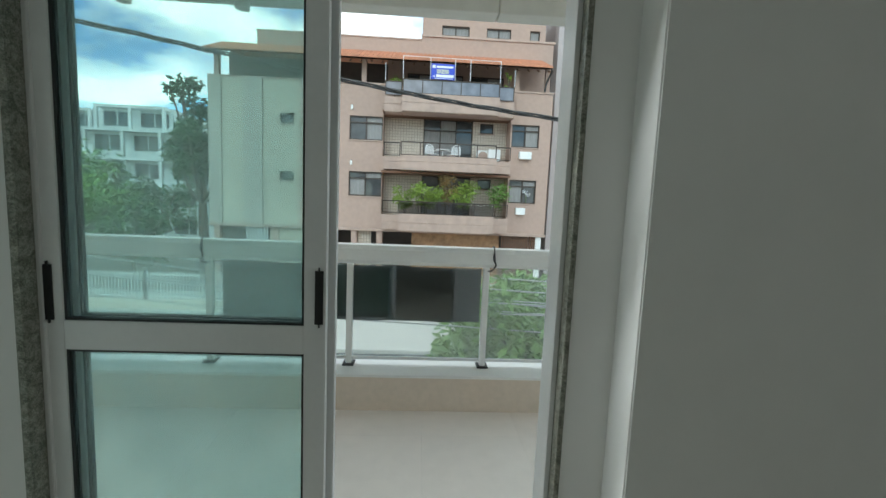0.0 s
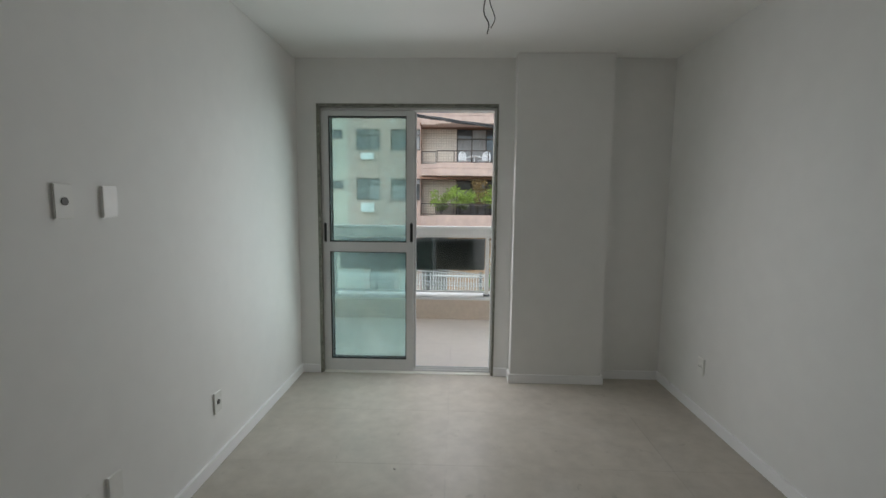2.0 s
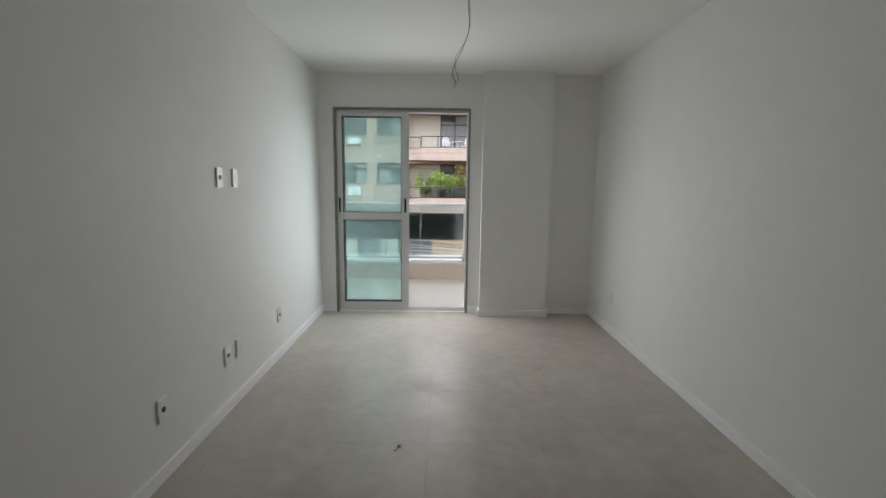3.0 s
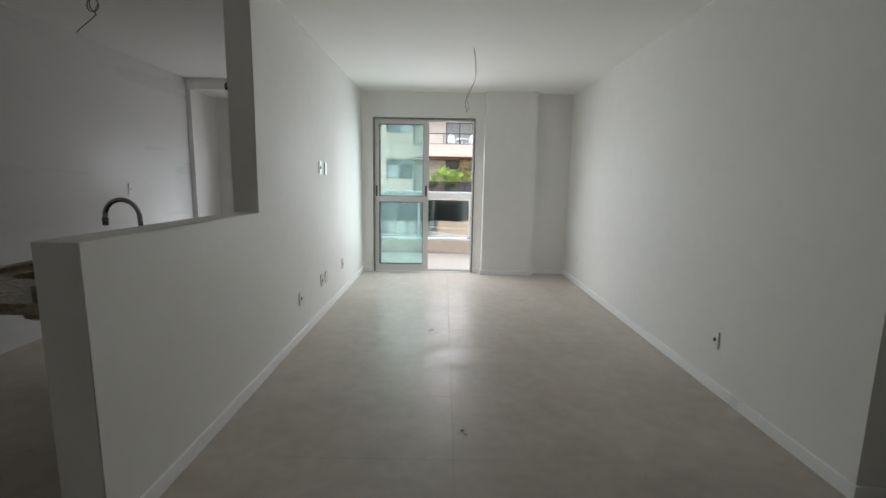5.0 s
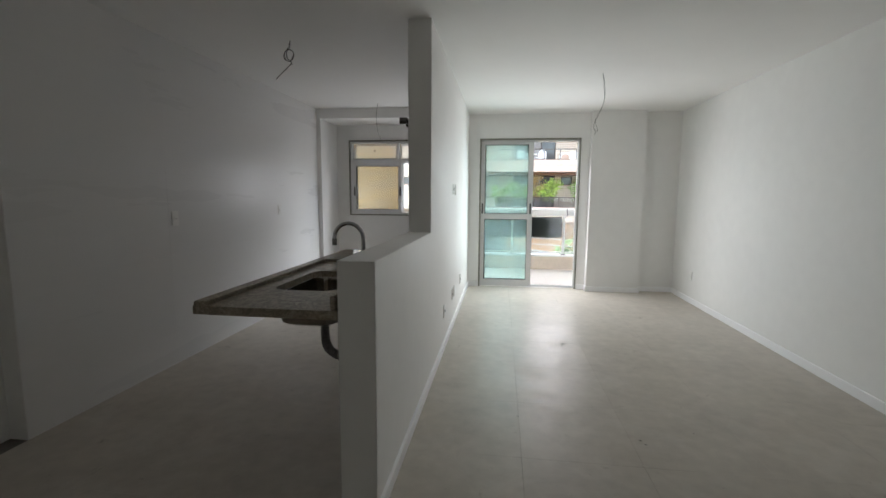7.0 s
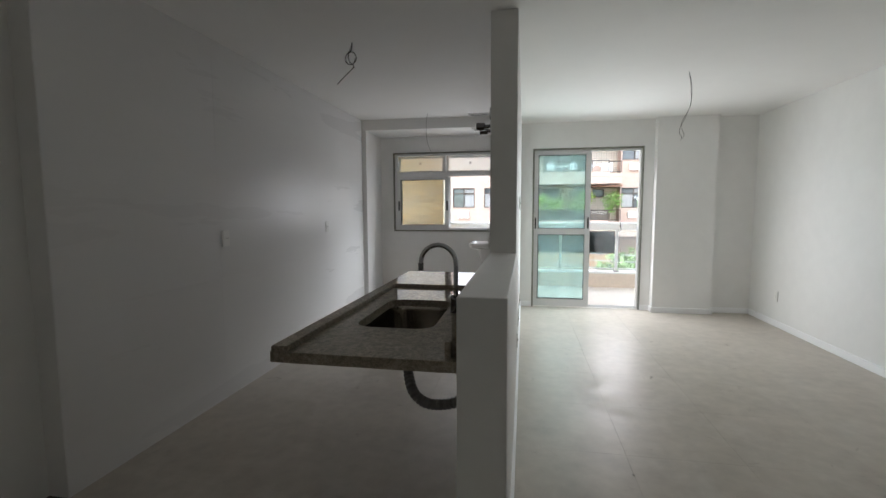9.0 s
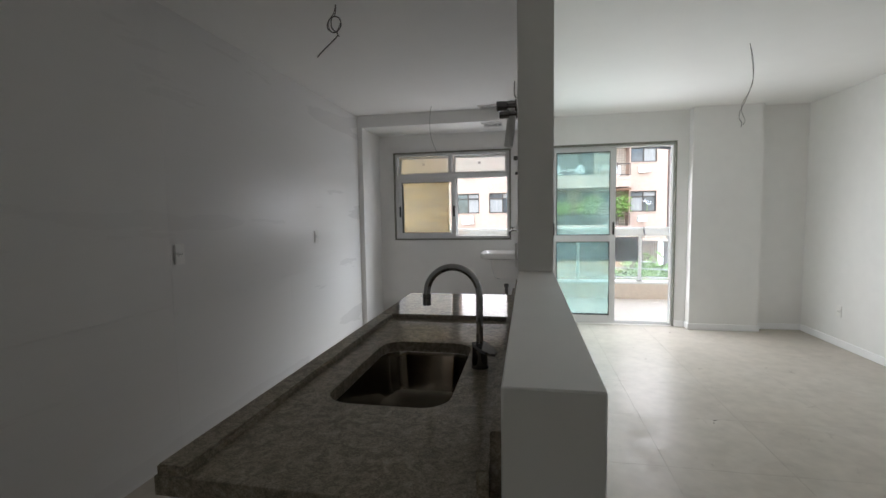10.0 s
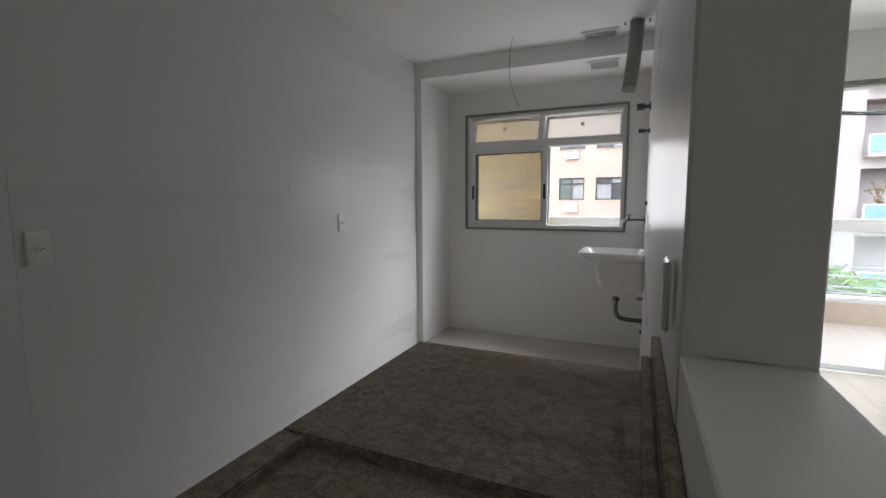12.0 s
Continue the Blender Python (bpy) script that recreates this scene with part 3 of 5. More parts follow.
# ---- sockets and switches ----
def outlet_plate(kind):
    """A wall plate that faces +x, with its module: socket, switch or blank."""
    t = thing("wall_" + kind if kind != "blank" else "blank_plate", "", "")
    bm = bmesh.new()
    slab(bm, 0, 0.009, -0.037, 0.037, -0.058, 0.058)
    soften(bm, 0.004, 3)
    part("plate", bm, PLASTIC, t)
    if kind == "socket":
        bm = bmesh.new()
        v = bmesh.ops.create_cone(bm, cap_ends=True, segments=6, radius1=0.019, radius2=0.019, depth=0.006, matrix=pose(0.0105, 0, 0, 0, 90, 0) @ Matrix.Diagonal((0.75, 1.25, 1, 1)))
        part("module", bm, PLASTIC, t)
        for dy in (-0.0095, 0, 0.0095):
            bm = bmesh.new()
            rod(bm, (0.0130, dy, -0.003 if dy == 0 else 0), (0.0142, dy, -0.003 if dy == 0 else 0), 0.0028, n=8)
            part("pin_hole", bm, DARKHOLE, t, "dark pin hole")
    elif kind == "outlet":
        bm = bmesh.new()
        rod(bm, (0.008, 0, 0), (0.0125, 0, 0), 0.013, n=16)
        part("module", bm, DARKHOLE, t, "dark round outlet")
    elif kind == "switch":
        bm = bmesh.new()
        slab(bm, 0.009, 0.0125, -0.011, 0.011, -0.022, 0.022)
        soften(bm, 0.002)
        part("rocker", bm, PLASTIC, t)
    else:
        bm = bmesh.new()
        slab(bm, 0.009, 0.0100, -0.031, 0.031, -0.052, 0.052)
        part("cover", bm, PLASTIC, t)
    return t


made = {}
for kind, x, y, z, turn, label in (
        ("outlet", XL, -0.621, 1.403, 0, "white wall outlet plate with a dark round hole at chest height"),
        ("blank", XL, -0.432, 1.401, 0, "blank white wall plate beside the outlet plate"),
        ("outlet", XL, -0.647, 0.345, 0, "white outlet plate low on the living room wall"),
        ("blank", XL, -0.498, 0.345, 0, "blank white plate low on the living room wall"),
        ("outlet", XL, 0.215, 0.345, 0, "white outlet plate low on the living room wall"),
        ("outlet", XL, -1.28, 0.335, 0, "white outlet plate low on the living room wall"),
        ("socket", XR, 0.894, 0.345, 180, "white socket plate low on the long wall"),
        ("outlet", XR, -2.085, 0.335, 180, "white outlet plate low on the long wall"),
        ("socket", KX + 0.003, -1.888, 1.15, 0, "white socket plate on the tiled kitchen wall"),
        ("socket", KX + 0.003, -0.226, 1.168, 0, "white socket plate on the tiled kitchen wall"),
        ("blank", PX - 0.010, -1.90, 1.15, 180, "blank white plate on the kitchen side of the partition")):
    m = pose(x, y, z, 0, 0, turn)
    if kind in made:
        ob = copy_thing(made[kind], m)
    else:
        ob = made[kind] = outlet_plate(kind)
        ob.matrix_basis = m
    tagged(ob, label, "wall plate", group="wall plates")


# ---- loose ceiling wires ----
def loose_wire(label, strands):
    t = thing("ceiling_wire", label, "wire", group="ceiling wires")
    for pts, r in strands:
        bm = bmesh.new()
        tube(bm, pts, r, n=6, steps=6)
        part("strand", bm, WIRE, t, smooth=True)
    return t


loose_wire("thin loose wire that hangs from the living room ceiling", (
    (((0.352, -0.545, 2.502), (0.372, -0.55, 2.40), (0.378, -0.55, 2.27), (0.352, -0.56, 2.17), (0.322, -0.57, 2.10), (0.292, -0.575, 2.04), (0.285, -0.58, 1.99), (0.300, -0.585, 1.955), (0.296, -0.585, 1.925)), 0.0019),
    (((0.352, -0.548, 2.502), (0.368, -0.555, 2.36), (0.374, -0.556, 2.24), (0.344, -0.566, 2.16), (0.300, -0.578, 2.085), (0.302, -0.585, 2.02), (0.318, -0.59, 1.97), (0.306, -0.59, 1.94)), 0.0015)))
loose_wire("looped dark wire that hangs from the kitchen ceiling", (
    (((-2.190, -1.70, 2.502), (-2.195, -1.705, 2.445), (-2.225, -1.71, 2.42), (-2.235, -1.715, 2.375), (-2.195, -1.72, 2.345), (-2.155, -1.72, 2.375), (-2.165, -1.72, 2.42), (-2.205, -1.72, 2.425), (-2.205, -1.725, 2.37), (-2.17, -1.73, 2.33), (-2.20, -1.74, 2.29), (-2.25, -1.76, 2.235), (-2.275, -1.766, 2.205)), 0.0030),
    (((-2.188, -1.702, 2.502), (-2.20, -1.71, 2.45), (-2.23, -1.715, 2.40), (-2.21, -1.72, 2.35), (-2.16, -1.73, 2.355), (-2.15, -1.73, 2.39), (-2.17, -1.735, 2.34), (-2.16, -1.735, 2.315)), 0.0022)))
loose_wire("thin wire that hangs before the laundry window", (
    (((-2.16, 0.63, 2.502), (-2.178, 0.63, 2.40), (-2.180, 0.63, 2.26), (-2.16, 0.63, 2.14), (-2.125, 0.63, 2.05), (-2.10, 0.63, 2.005)), 0.0020),))


# ---- ceiling vents ----
def ceiling_vent(x0, x1, y0, y1, z, label):
    t = thing("ceiling_vent", label, "vent", group="ceiling vents")
    e = 0.018
    bm = bmesh.new()
    for d in ((x0, x1, y0, y0 + e), (x0, x1, y1 - e, y1), (x0, x0 + e, y0 + e, y1 - e), (x1 - e, x1, y0 + e, y1 - e)):
        slab(bm, *d, z - 0.012, z - 0.0005)
    part("frame", bm, PLASTIC, t)
    # black sheet stands in for the shade between the slats
    block("backing", (x0 + e, x1 - e, y0 + e, y1 - e, z - 0.003, z - 0.001), BLACK, t, "black sheet as the shade behind the slats")
    n = 15
    for i in range(n):
        c = x0 + e + (i + 0.5) * (x1 - x0 - 2 * e) / n
        block("slat", (c - 0.0024, c + 0.0024, y0 + e, y1 - e, z - 0.011, z - 0.0045), PLASTIC, t)


ceiling_vent(-1.684, -1.438, 0.715, 0.880, H, "square white slatted ceiling vent in front of the beam")
ceiling_vent(-1.672, -1.430, 0.965, 1.200, 2.368, "white slatted vent in the lowered laundry ceiling")

# ---- kitchen worktop with its bowl, tap and hose ----
ZT = 0.896                                   # top of the worktop's rim
CX0, CX1, CY0, CY1 = -1.838, PX, -3.400, -1.565
SX0, SX1, SY0, SY1, SR = -1.684, -1.357, -3.045, -2.492, 0.075


def rounded(x0, x1, y0, y1, r, n=6):
    """Corner points of a rounded rectangle, anticlockwise."""
    pts = []
    for cx, cy, a in ((x1 - r, y1 - r, 0), (x0 + r, y1 - r, 90), (x0 + r, y0 + r, 180), (x1 - r, y0 + r, 270)):
        pts += [(cx + r * math.cos(radians(a + 90 * k / n)), cy + r * math.sin(radians(a + 90 * k / n))) for k in range(n + 1)]
    return pts


def pierced_plate(bm, x0, x1, y0, y1, z0, z1, ring):
    """A plate with a hole of the given outline."""
    outer = [(x1, y1), (x0, y1), (x0, y0), (x1, y0)]
    k = len(ring) // 4
    for z, flip in ((z1, False), (z0, True)):
        o = [bm.verts.new((*p, z)) for p in outer]
        r = [bm.verts.new((*p, z)) for p in ring]
        for i in range(4):
            fan = r[i * k:(i + 1) * k]
            for a, b in zip(fan, fan[1:]):
                bm.faces.new((o[i], b, a))
            bm.faces.new((o[i], o[(i + 1) % 4], r[((i + 1) * k) % len(r)], fan[-1]))
        if flip:
            low_o, low_r = o, r
        else:
            top_o, top_r = o, r
    for hi, lo in ((top_o, low_o), (top_r, low_r)):
        for i in range(len(hi)):
            j = (i + 1) % len(hi)
            bm.faces.new((hi[i], hi[j], lo[j], lo[i]))


counter = thing("worktop", "brown-grey speckled granite worktop with sunken wet area on half wall", "worktop")
bm = bmesh.new()
ring = rounded(SX0, SX1, SY0, SY1, SR)
pierced_plate(bm, CX0 + 0.001, CX1 - 0.0, CY0 + 0.001, -2.118, 0.842, ZT - 0.018, ring)
part("wet_area", bm, GRANITE, counter, "sunken granite slab round the bowl")
bm = bmesh.new()
slab(bm, CX0, CX1, -2.120, CY1, 0.842, ZT)
soften(bm, 0.004, 2)
part("dry_area", bm, GRANITE, counter, "raised granite slab")
bm = bmesh.new()
slab(bm, CX0, CX0 + 0.062, CY0 + 0.006, -2.121, 0.840, ZT)
soften(bm, 0.004, 2)
part("rim", bm, GRANITE, counter, "raised granite rim along the edge")
bm = bmesh.new()
slab(bm, CX0 + 0.062, CX1 - 0.04, CY0, CY0 + 0.02, 0.8405, ZT - 0.0175)
soften(bm, 0.003, 2)
part("front_edge", bm, GRANITE, counter)
bm = bmesh.new()
slab(bm, PX - 0.022, PX - 0.001, CY0 + 0.05, CY1, ZT - 0.02, 0.985)
soften(bm, 0.003, 2)
part("splashback", bm, GRANITE, counter, "low granite splashback along the half wall")
bm = bmesh.new()
slab(bm, PX - 0.042, PX - 0.022, CY0 + 0.02, CY1, ZT - 0.02, 0.935)
soften(bm, 0.003, 2)
part("splash_ledge", bm, GRANITE, counter, "stepped granite ledge")

bowl = thing("sink_bowl", "deep rounded stainless steel sink bowl under the worktop", "sink")
bm = bmesh.new()
levels = [(0.0, 0.8415, SR), (0.004, 0.82, SR), (0.008, 0.735, SR), (0.018, 0.703, SR - 0.006), (0.045, 0.687, SR - 0.02)]
rings = []
for inset, z, r in levels:
    rings.append([bm.verts.new((*p, z)) for p in rounded(SX0 + inset, SX1 - inset, SY0 + inset, SY1 - inset, r)])
for a, b in zip(rings, rings[1:]):
    for i in range(len(a)):
        j = (i + 1) % len(a)
        bm.faces.new((a[i], a[j], b[j], b[i]))
mx, my = -1.54, -2.725
hub = [bm.verts.new((mx + 0.108 * math.cos(2 * math.pi * (i - 3) / len(rings[-1])), my + 0.108 * math.sin(2 * math.pi * (i - 3) / len(rings[-1])), 0.682)) for i in range(len(rings[-1]))]
for i in range(len(hub)):
    j = (i + 1) % len(hub)
    bm.faces.new((rings[-1][i], rings[-1][j], hub[j], hub[i]))
bm.faces.new(hub)
part("basin", bm, STEEL, bowl, smooth=True)
bm = bmesh.new()
rod(bm, (mx, my, 0.683), (mx, my, 0.689), 0.104, 0.094, 36)
drain = part("drain", bm, DRAINSTEEL, bowl, "pale steel drain dish", True)
bm = bmesh.new()
rod(bm, (mx, my, 0.6892), (mx, my, 0.694), 0.044, 0.038, 28)
part("strainer", bm, DARKCHROME, drain, smooth=True)
bm = bmesh.new()
rod(bm, (mx, my, 0.685), (mx, my, 0.62), 0.03, 0.026, 18)
part("drain_nut", bm, PLASTIC, bowl, "pale plastic drain nut", True)
hose = thing("drain_hose", "grey corrugated drain hose looping from bowl to half wall", "hose")
bm = bmesh.new()
tube(bm, ((mx, my, 0.63), (mx + 0.01, my - 0.03, 0.575), (-1.49, -2.82, 0.52), (-1.43, -2.835, 0.482), (-1.35, -2.84, 0.482), (-1.27, -2.84, 0.505), (PX - 0.001, -2.84, 0.53)), 0.0215, n=14, steps=9, ribs=0.004)
part("tube", bm, HOSEDARK, hose, smooth=False)

FX, FY = -1.309, -2.733
tap = thing("kitchen_tap", "chrome gooseneck kitchen tap on the worktop", "tap")
bm = bmesh.new()
rod(bm, (FX, FY, 0.878), (FX, FY, 0.882), 0.0265, 0.0265, 24)
rod(bm, (FX, FY, 0.882), (FX, FY, 0.948), 0.0245, 0.0225, 24)
part("base", bm, DARKCHROME, tap, smooth=True)
bm = bmesh.new()
R, AZ = 0.0815, 1.104
arc = [(FX, FY, 0.94), (FX, FY, 1.02), (FX, FY, AZ)]
arc += [(FX - R + R * math.cos(a), FY, AZ + R * 1.02 * math.sin(a)) for a in (radians(d) for d in range(20, 181, 20))]
arc += [(FX - 2 * R, FY, AZ - 0.002), (FX - 2 * R, FY, AZ - 0.008)]
tube(bm, arc, 0.0108, n=16, steps=5)
part("spout", bm, CHROME, tap, smooth=True)
bm = bmesh.new()
rod(bm, (FX - 2 * R, FY, AZ - 0.002), (FX - 2 * R, FY, AZ - 0.011), 0.0135, n=20)
rod(bm, (FX - 2 * R, FY, AZ - 0.0125), (FX - 2 * R, FY, AZ - 0.036), 0.0125, n=20)
part("aerator", bm, DARKCHROME, tap, smooth=True)
bm = bmesh.new()
outline = [(0.0, -0.017), (0.022, -0.021), (0.050, -0.020), (0.072, -0.012), (0.080, 0.0), (0.072, 0.012), (0.050, 0.020), (0.022, 0.021), (0.0, 0.017)]
low = [bm.verts.new((x, y, 0.0)) for x, y in outline]
high = [bm.verts.new((x, y * 0.9, 0.007)) for x, y in outline]
bm.faces.new(low)
bm.faces.new(high)
for i in range(len(outline)):
    k = (i + 1) % len(outline)
    bm.faces.new((low[i], low[k], high[k], high[i]))
bmesh.ops.transform(bm, matrix=pose(FX - 0.008, FY + 0.008, 0.949, 0, 9, -52) @ Matrix.Scale(1.2, 4), verts=bm.verts)
part("lever", bm, DARKCHROME, tap, smooth=True)


# ---- stop valves on the partition ----
def stop_valve(y, z, r, length, label):
    PX = -1.215
    t = thing("stop_valve", label, "valve", group="stop valves")
    bm = bmesh.new()
    rod(bm, (PX, y, z), (PX - 0.008, y, z), r * 1.15, r * 1.1, 24)
    part("flange", bm, DARKCHROME, t, smooth=True)
    bm = bmesh.new()
    rod(bm, (PX - 0.008, y, z), (PX - length * 0.5, y, z), r * 0.45, n=16)
    part("stem", bm, DARKCHROME, t, smooth=True)
    bm = bmesh.new()
    rod(bm, (PX - length * 0.45, y, z), (PX - length, y, z), r * 0.9, r * 0.95, 10)
    soften(bm, 0.002, 1)
    part("knob", bm, DARKCHROME, t)
    return t


stop_valve(-1.81, 1.878, 0.027, 0.098, "smoky chrome stop valve high on the kitchen partition")
stop_valve(-1.59, 1.888, 0.027, 0.098, "smoky chrome stop valve beside its twin on the kitchen partition")
stop_valve(0.519, 1.91, 0.024, 0.085, "smoky chrome stop valve above the laundry basin")
stop_valve(0.50, 1.755, 0.015, 0.07, "small chrome stop valve above the laundry basin")
stub = thing("stub_wire", "thin stiff wire that stands above the kitchen valve", "wire")
bm = bmesh.new()
tube(bm, ((PX, -1.81, 1.91), (PX - 0.02, -1.81, 1.925), (PX - 0.022, -1.81, 1.97), (PX - 0.02, -1.81, 1.995)), 0.0025, n=6)
part("strand", bm, WIRE, stub)

pipe = thing("exhaust_hose", "grey flexible exhaust hose that hangs from the laundry ceiling", "hose")
bm = bmesh.new()
tube(bm, ((-1.318, 0.655, 2.499), (-1.322, 0.655, 2.40), (-1.330, 0.652, 2.28), (-1.342, 0.65, 2.16), (-1.358, 0.648, 2.045)), 0.044, n=20, steps=10, ribs=0.0022, open_end=True)
bmesh.ops.solidify(bm, geom=list(bm.faces), thickness=0.003)
part("tube", bm, GREYPLASTIC, pipe, smooth=False)
# black disc painted as the dark inside of the hose
bm = bmesh.new()
rod(bm, (-1.354, 0.648, 2.072), (-1.3545, 0.648, 2.069), 0.040, n=20)
part("opening", bm, BLACK, pipe, "black disc as the shade in the open end")
for dx in (-0.075, 0.075):
    bm = bmesh.new()
    rod(bm, (-1.318 + dx, 0.655, 2.4995), (-1.318 + dx, 0.655, 2.48), 0.006, n=8)
    part("screw", bm, DARKCHROME, pipe)

# ---- laundry basin, tap, trap ----
tank = thing("laundry_basin", "white ceramic wall-hung laundry basin", "basin")
bm = bmesh.new()
bx0, bx1, by0, by1 = -1.672, PX - 0.001, 0.705, 1.20
outs = [(0.0, 0.918, 0.06), (0.004, 0.926, 0.06), (0.030, 0.926, 0.045), (0.040, 0.915, 0.04), (0.06, 0.885, 0.05), (0.09, 0.872, 0.05)]
skin = [(0.0, 0.918, 0.06), (0.0, 0.892, 0.06), (0.012, 0.872, 0.06), (0.06, 0.858, 0.06), (0.10, 0.852, 0.06)]
for seq in (outs, skin):
    rings = [[bm.verts.new((min(p[0], bx1), p[1], z)) for p in rounded(bx0 + i, bx1 - i * 0.5, by0 + i, by1 - i, r)] for i, z, r in seq]
    for a, b in zip(rings, rings[1:]):
        for i in range(len(a)):
            j = (i + 1) % len(a)
            bm.faces.new((a[i], a[j], b[j], b[i]))
    bm.faces.new(rings[-1])
bmesh.ops.remove_doubles(bm, verts=bm.verts, dist=1e-4)
part("bowl", bm, CERAMIC, tank, smooth=True)
bm = bmesh.new()
rings = [[bm.verts.new((min(p[0], bx1), p[1], z)) for p in rounded(bx0 + i, bx1, by0 + i * 0.6, by1 - i * 0.6, 0.05)]
         for i, z in ((0.105, 0.860), (0.115, 0.80), (0.135, 0.70), (0.150, 0.655), (0.185, 0.635))]
for a, b in zip(rings, rings[1:]):
    for i in range(len(a)):
        j = (i + 1) % len(a)
        bm.faces.new((a[i], a[j], b[j], b[i]))
bm.faces.new(rings[-1])
part("body", bm, CERAMIC, tank, "deep tapered white ceramic body", True)
elbow = thing("drain_elbow", "open chrome drain elbow that sticks out of the laundry wall", "pipe")
bm = bmesh.new()
tube(bm, ((-1.40, 0.95, 0.545), (-1.40, 0.95, 0.50), (-1.397, 0.95, 0.45), (-1.375, 0.95, 0.41), (-1.33, 0.95, 0.397), (-1.26, 0.95, 0.395), (PX - 0.001, 0.95, 0.395)), 0.0175, n=16, steps=6)
part("pipe", bm, DARKCHROME, elbow, smooth=True)
bm = bmesh.new()
rod(bm, (-1.40, 0.95, 0.535), (-1.40, 0.95, 0.565), 0.026, n=18)
part("collar", bm, DARKCHROME, elbow, smooth=True)
# black disc stands in for the shade inside the pipe
bm = bmesh.new()
rod(bm, (-1.40, 0.95, 0.566), (-1.40, 0.95, 0.568), 0.018, n=16)
part("mouth", bm, BLACK, elbow, "black disc as the shade in the pipe mouth")
btap = thing("laundry_tap", "chrome wall tap above the laundry basin", "tap")
bm = bmesh.new()
rod(bm, (PX - 0.01, 0.95, 1.165), (PX - 0.02, 0.95, 1.165), 0.022, n=18)
rod(bm, (PX - 0.01, 0.95, 1.165), (-1.325, 0.95, 1.165), 0.008, n=12)
part("body", bm, DARKCHROME, btap, smooth=True)
bm = bmesh.new()
tube(bm, ((-1.315, 0.95, 1.165), (-1.345, 0.95, 1.163), (-1.358, 0.95, 1.14), (-1.358, 0.95, 1.115)), 0.011, n=12)
part("spout", bm, DARKCHROME, btap, smooth=True)
bm = bmesh.new()
rod(bm, (-1.33, 0.95, 1.17), (-1.33, 0.95, 1.20), 0.007, n=10)
slab(bm, -1.355, -1.305, 0.945, 0.955, 1.20, 1.206)
part("handle", bm, DARKCHROME, btap)
angle = thing("angle_valve", "small chrome angle valve with a white lever below the basin", "valve")
bm = bmesh.new()
rod(bm, (PX, 1.05, 0.545), (PX - 0.045, 1.05, 0.545), 0.012, n=14)
part("body", bm, CHROME, angle, smooth=True)
bm = bmesh.new()
tube(bm, ((PX - 0.03, 1.05, 0.55), (PX - 0.06, 1.05, 0.585), (PX - 0.09, 1.05, 0.60)), 0.006, n=8)
part("lever", bm, PLASTIC, angle, "white lever")
for y, z in ((0.86, 1.29), (0.99, 0.30)):
    cap = thing("pipe_cap", "small dark pipe cap in the laundry wall", "pipe cap", group="pipe caps")
    bm = bmesh.new()
    rod(bm, (PX, y, z), (PX - 0.018, y, z), 0.014, n=14)
    part("cap", bm, DARKHOLE, cap)

# ---- balcony ----
BY = 3.45
bal = thing("balcony_floor", "pale tiled balcony floor", "floor", kind="structure")
block("slab", (-4.6, 3.2, YOUT, 3.62, -0.30, -0.016), CONCRETE, bal)
par = block("balcony_parapet", (-4.6, 3.2, 3.262, 3.60, -0.016, 0.233), PARAPET, edge=0.004)
setting(par, "low pale rendered parapet along the balcony edge", "parapet")
setting(block("parapet_coping", (-4.6, 3.2, 3.245, 3.615, 0.2335, 0.252), WHITEMETAL, edge=0.003), "white coping on the parapet", "coping")
upper = thing("balcony_ceiling", "pale concrete slab over the balcony with an edge beam", "ceiling", kind="structure")
block("slab", (-6.0, 5.0, YOUT, 3.50, 2.80, 2.98), CONCRETE, upper)
for i in range(5):
    block("edge_panel", (-6.0 + 2.2 * i + 0.004, -6.0 + 2.2 * (i + 1) - 0.004, 3.50, 3.66, 2.70, 2.98), CONCRETE, upper, edge=0.004)
for x in (-1.87, -1.11):
    sp = thing("drain_spout", "short white drain spout under the slab edge", "spout", group="drain spouts")
    bm = bmesh.new()
    rod(bm, (x, 3.54, 2.705), (x, 3.54, 2.635), 0.05, 0.047, 16)
    part("spout", bm, WHITEMETAL, sp, smooth=True)

rail = thing("balcony_railing", "white metal balcony railing with pale green glass panels", "railing")
bm = bmesh.new()
prof = [(-0.035, 0.975), (-0.045, 1.00), (-0.045, 1.075), (-0.03, 1.105), (0.0, 1.114), (0.03, 1.105), (0.045, 1.075), (0.045, 1.00), (0.035, 0.975)]
ends = [[bm.verts.new((x, BY + p, z)) for p, z in prof] for x in (-4.55, 3.15)]
for i in range(len(prof)):
    j = (i + 1) % len(prof)
    bm.faces.new((ends[0][i], ends[0][j], ends[1][j], ends[1][i]))
bm.faces.new(ends[0])
bm.faces.new(ends[1][::-1])
part("top_rail", bm, WHITEMETAL, rail)
block("bottom_rail", (-4.55, 3.15, BY - 0.014, BY + 0.014, 0.288, 0.308), WHITEMETAL, rail, edge=0.003)
posts = [-4.15, -3.2, -2.25, -1.304, -0.355, 0.595, 1.545, 2.5]
for x in posts:
    bm = bmesh.new()
    slab(bm, x - 0.021, x + 0.021, BY - 0.028, BY + 0.028, 0.262, 0.98)
    soften(bm, 0.003)
    p = part("post", bm, WHITEMETAL, rail)
    block("foot_plate", (x - 0.04, x + 0.04, BY - 0.055, BY + 0.055, 0.2525, 0.262), IRON, p, "dark metal foot plate", 0.002)
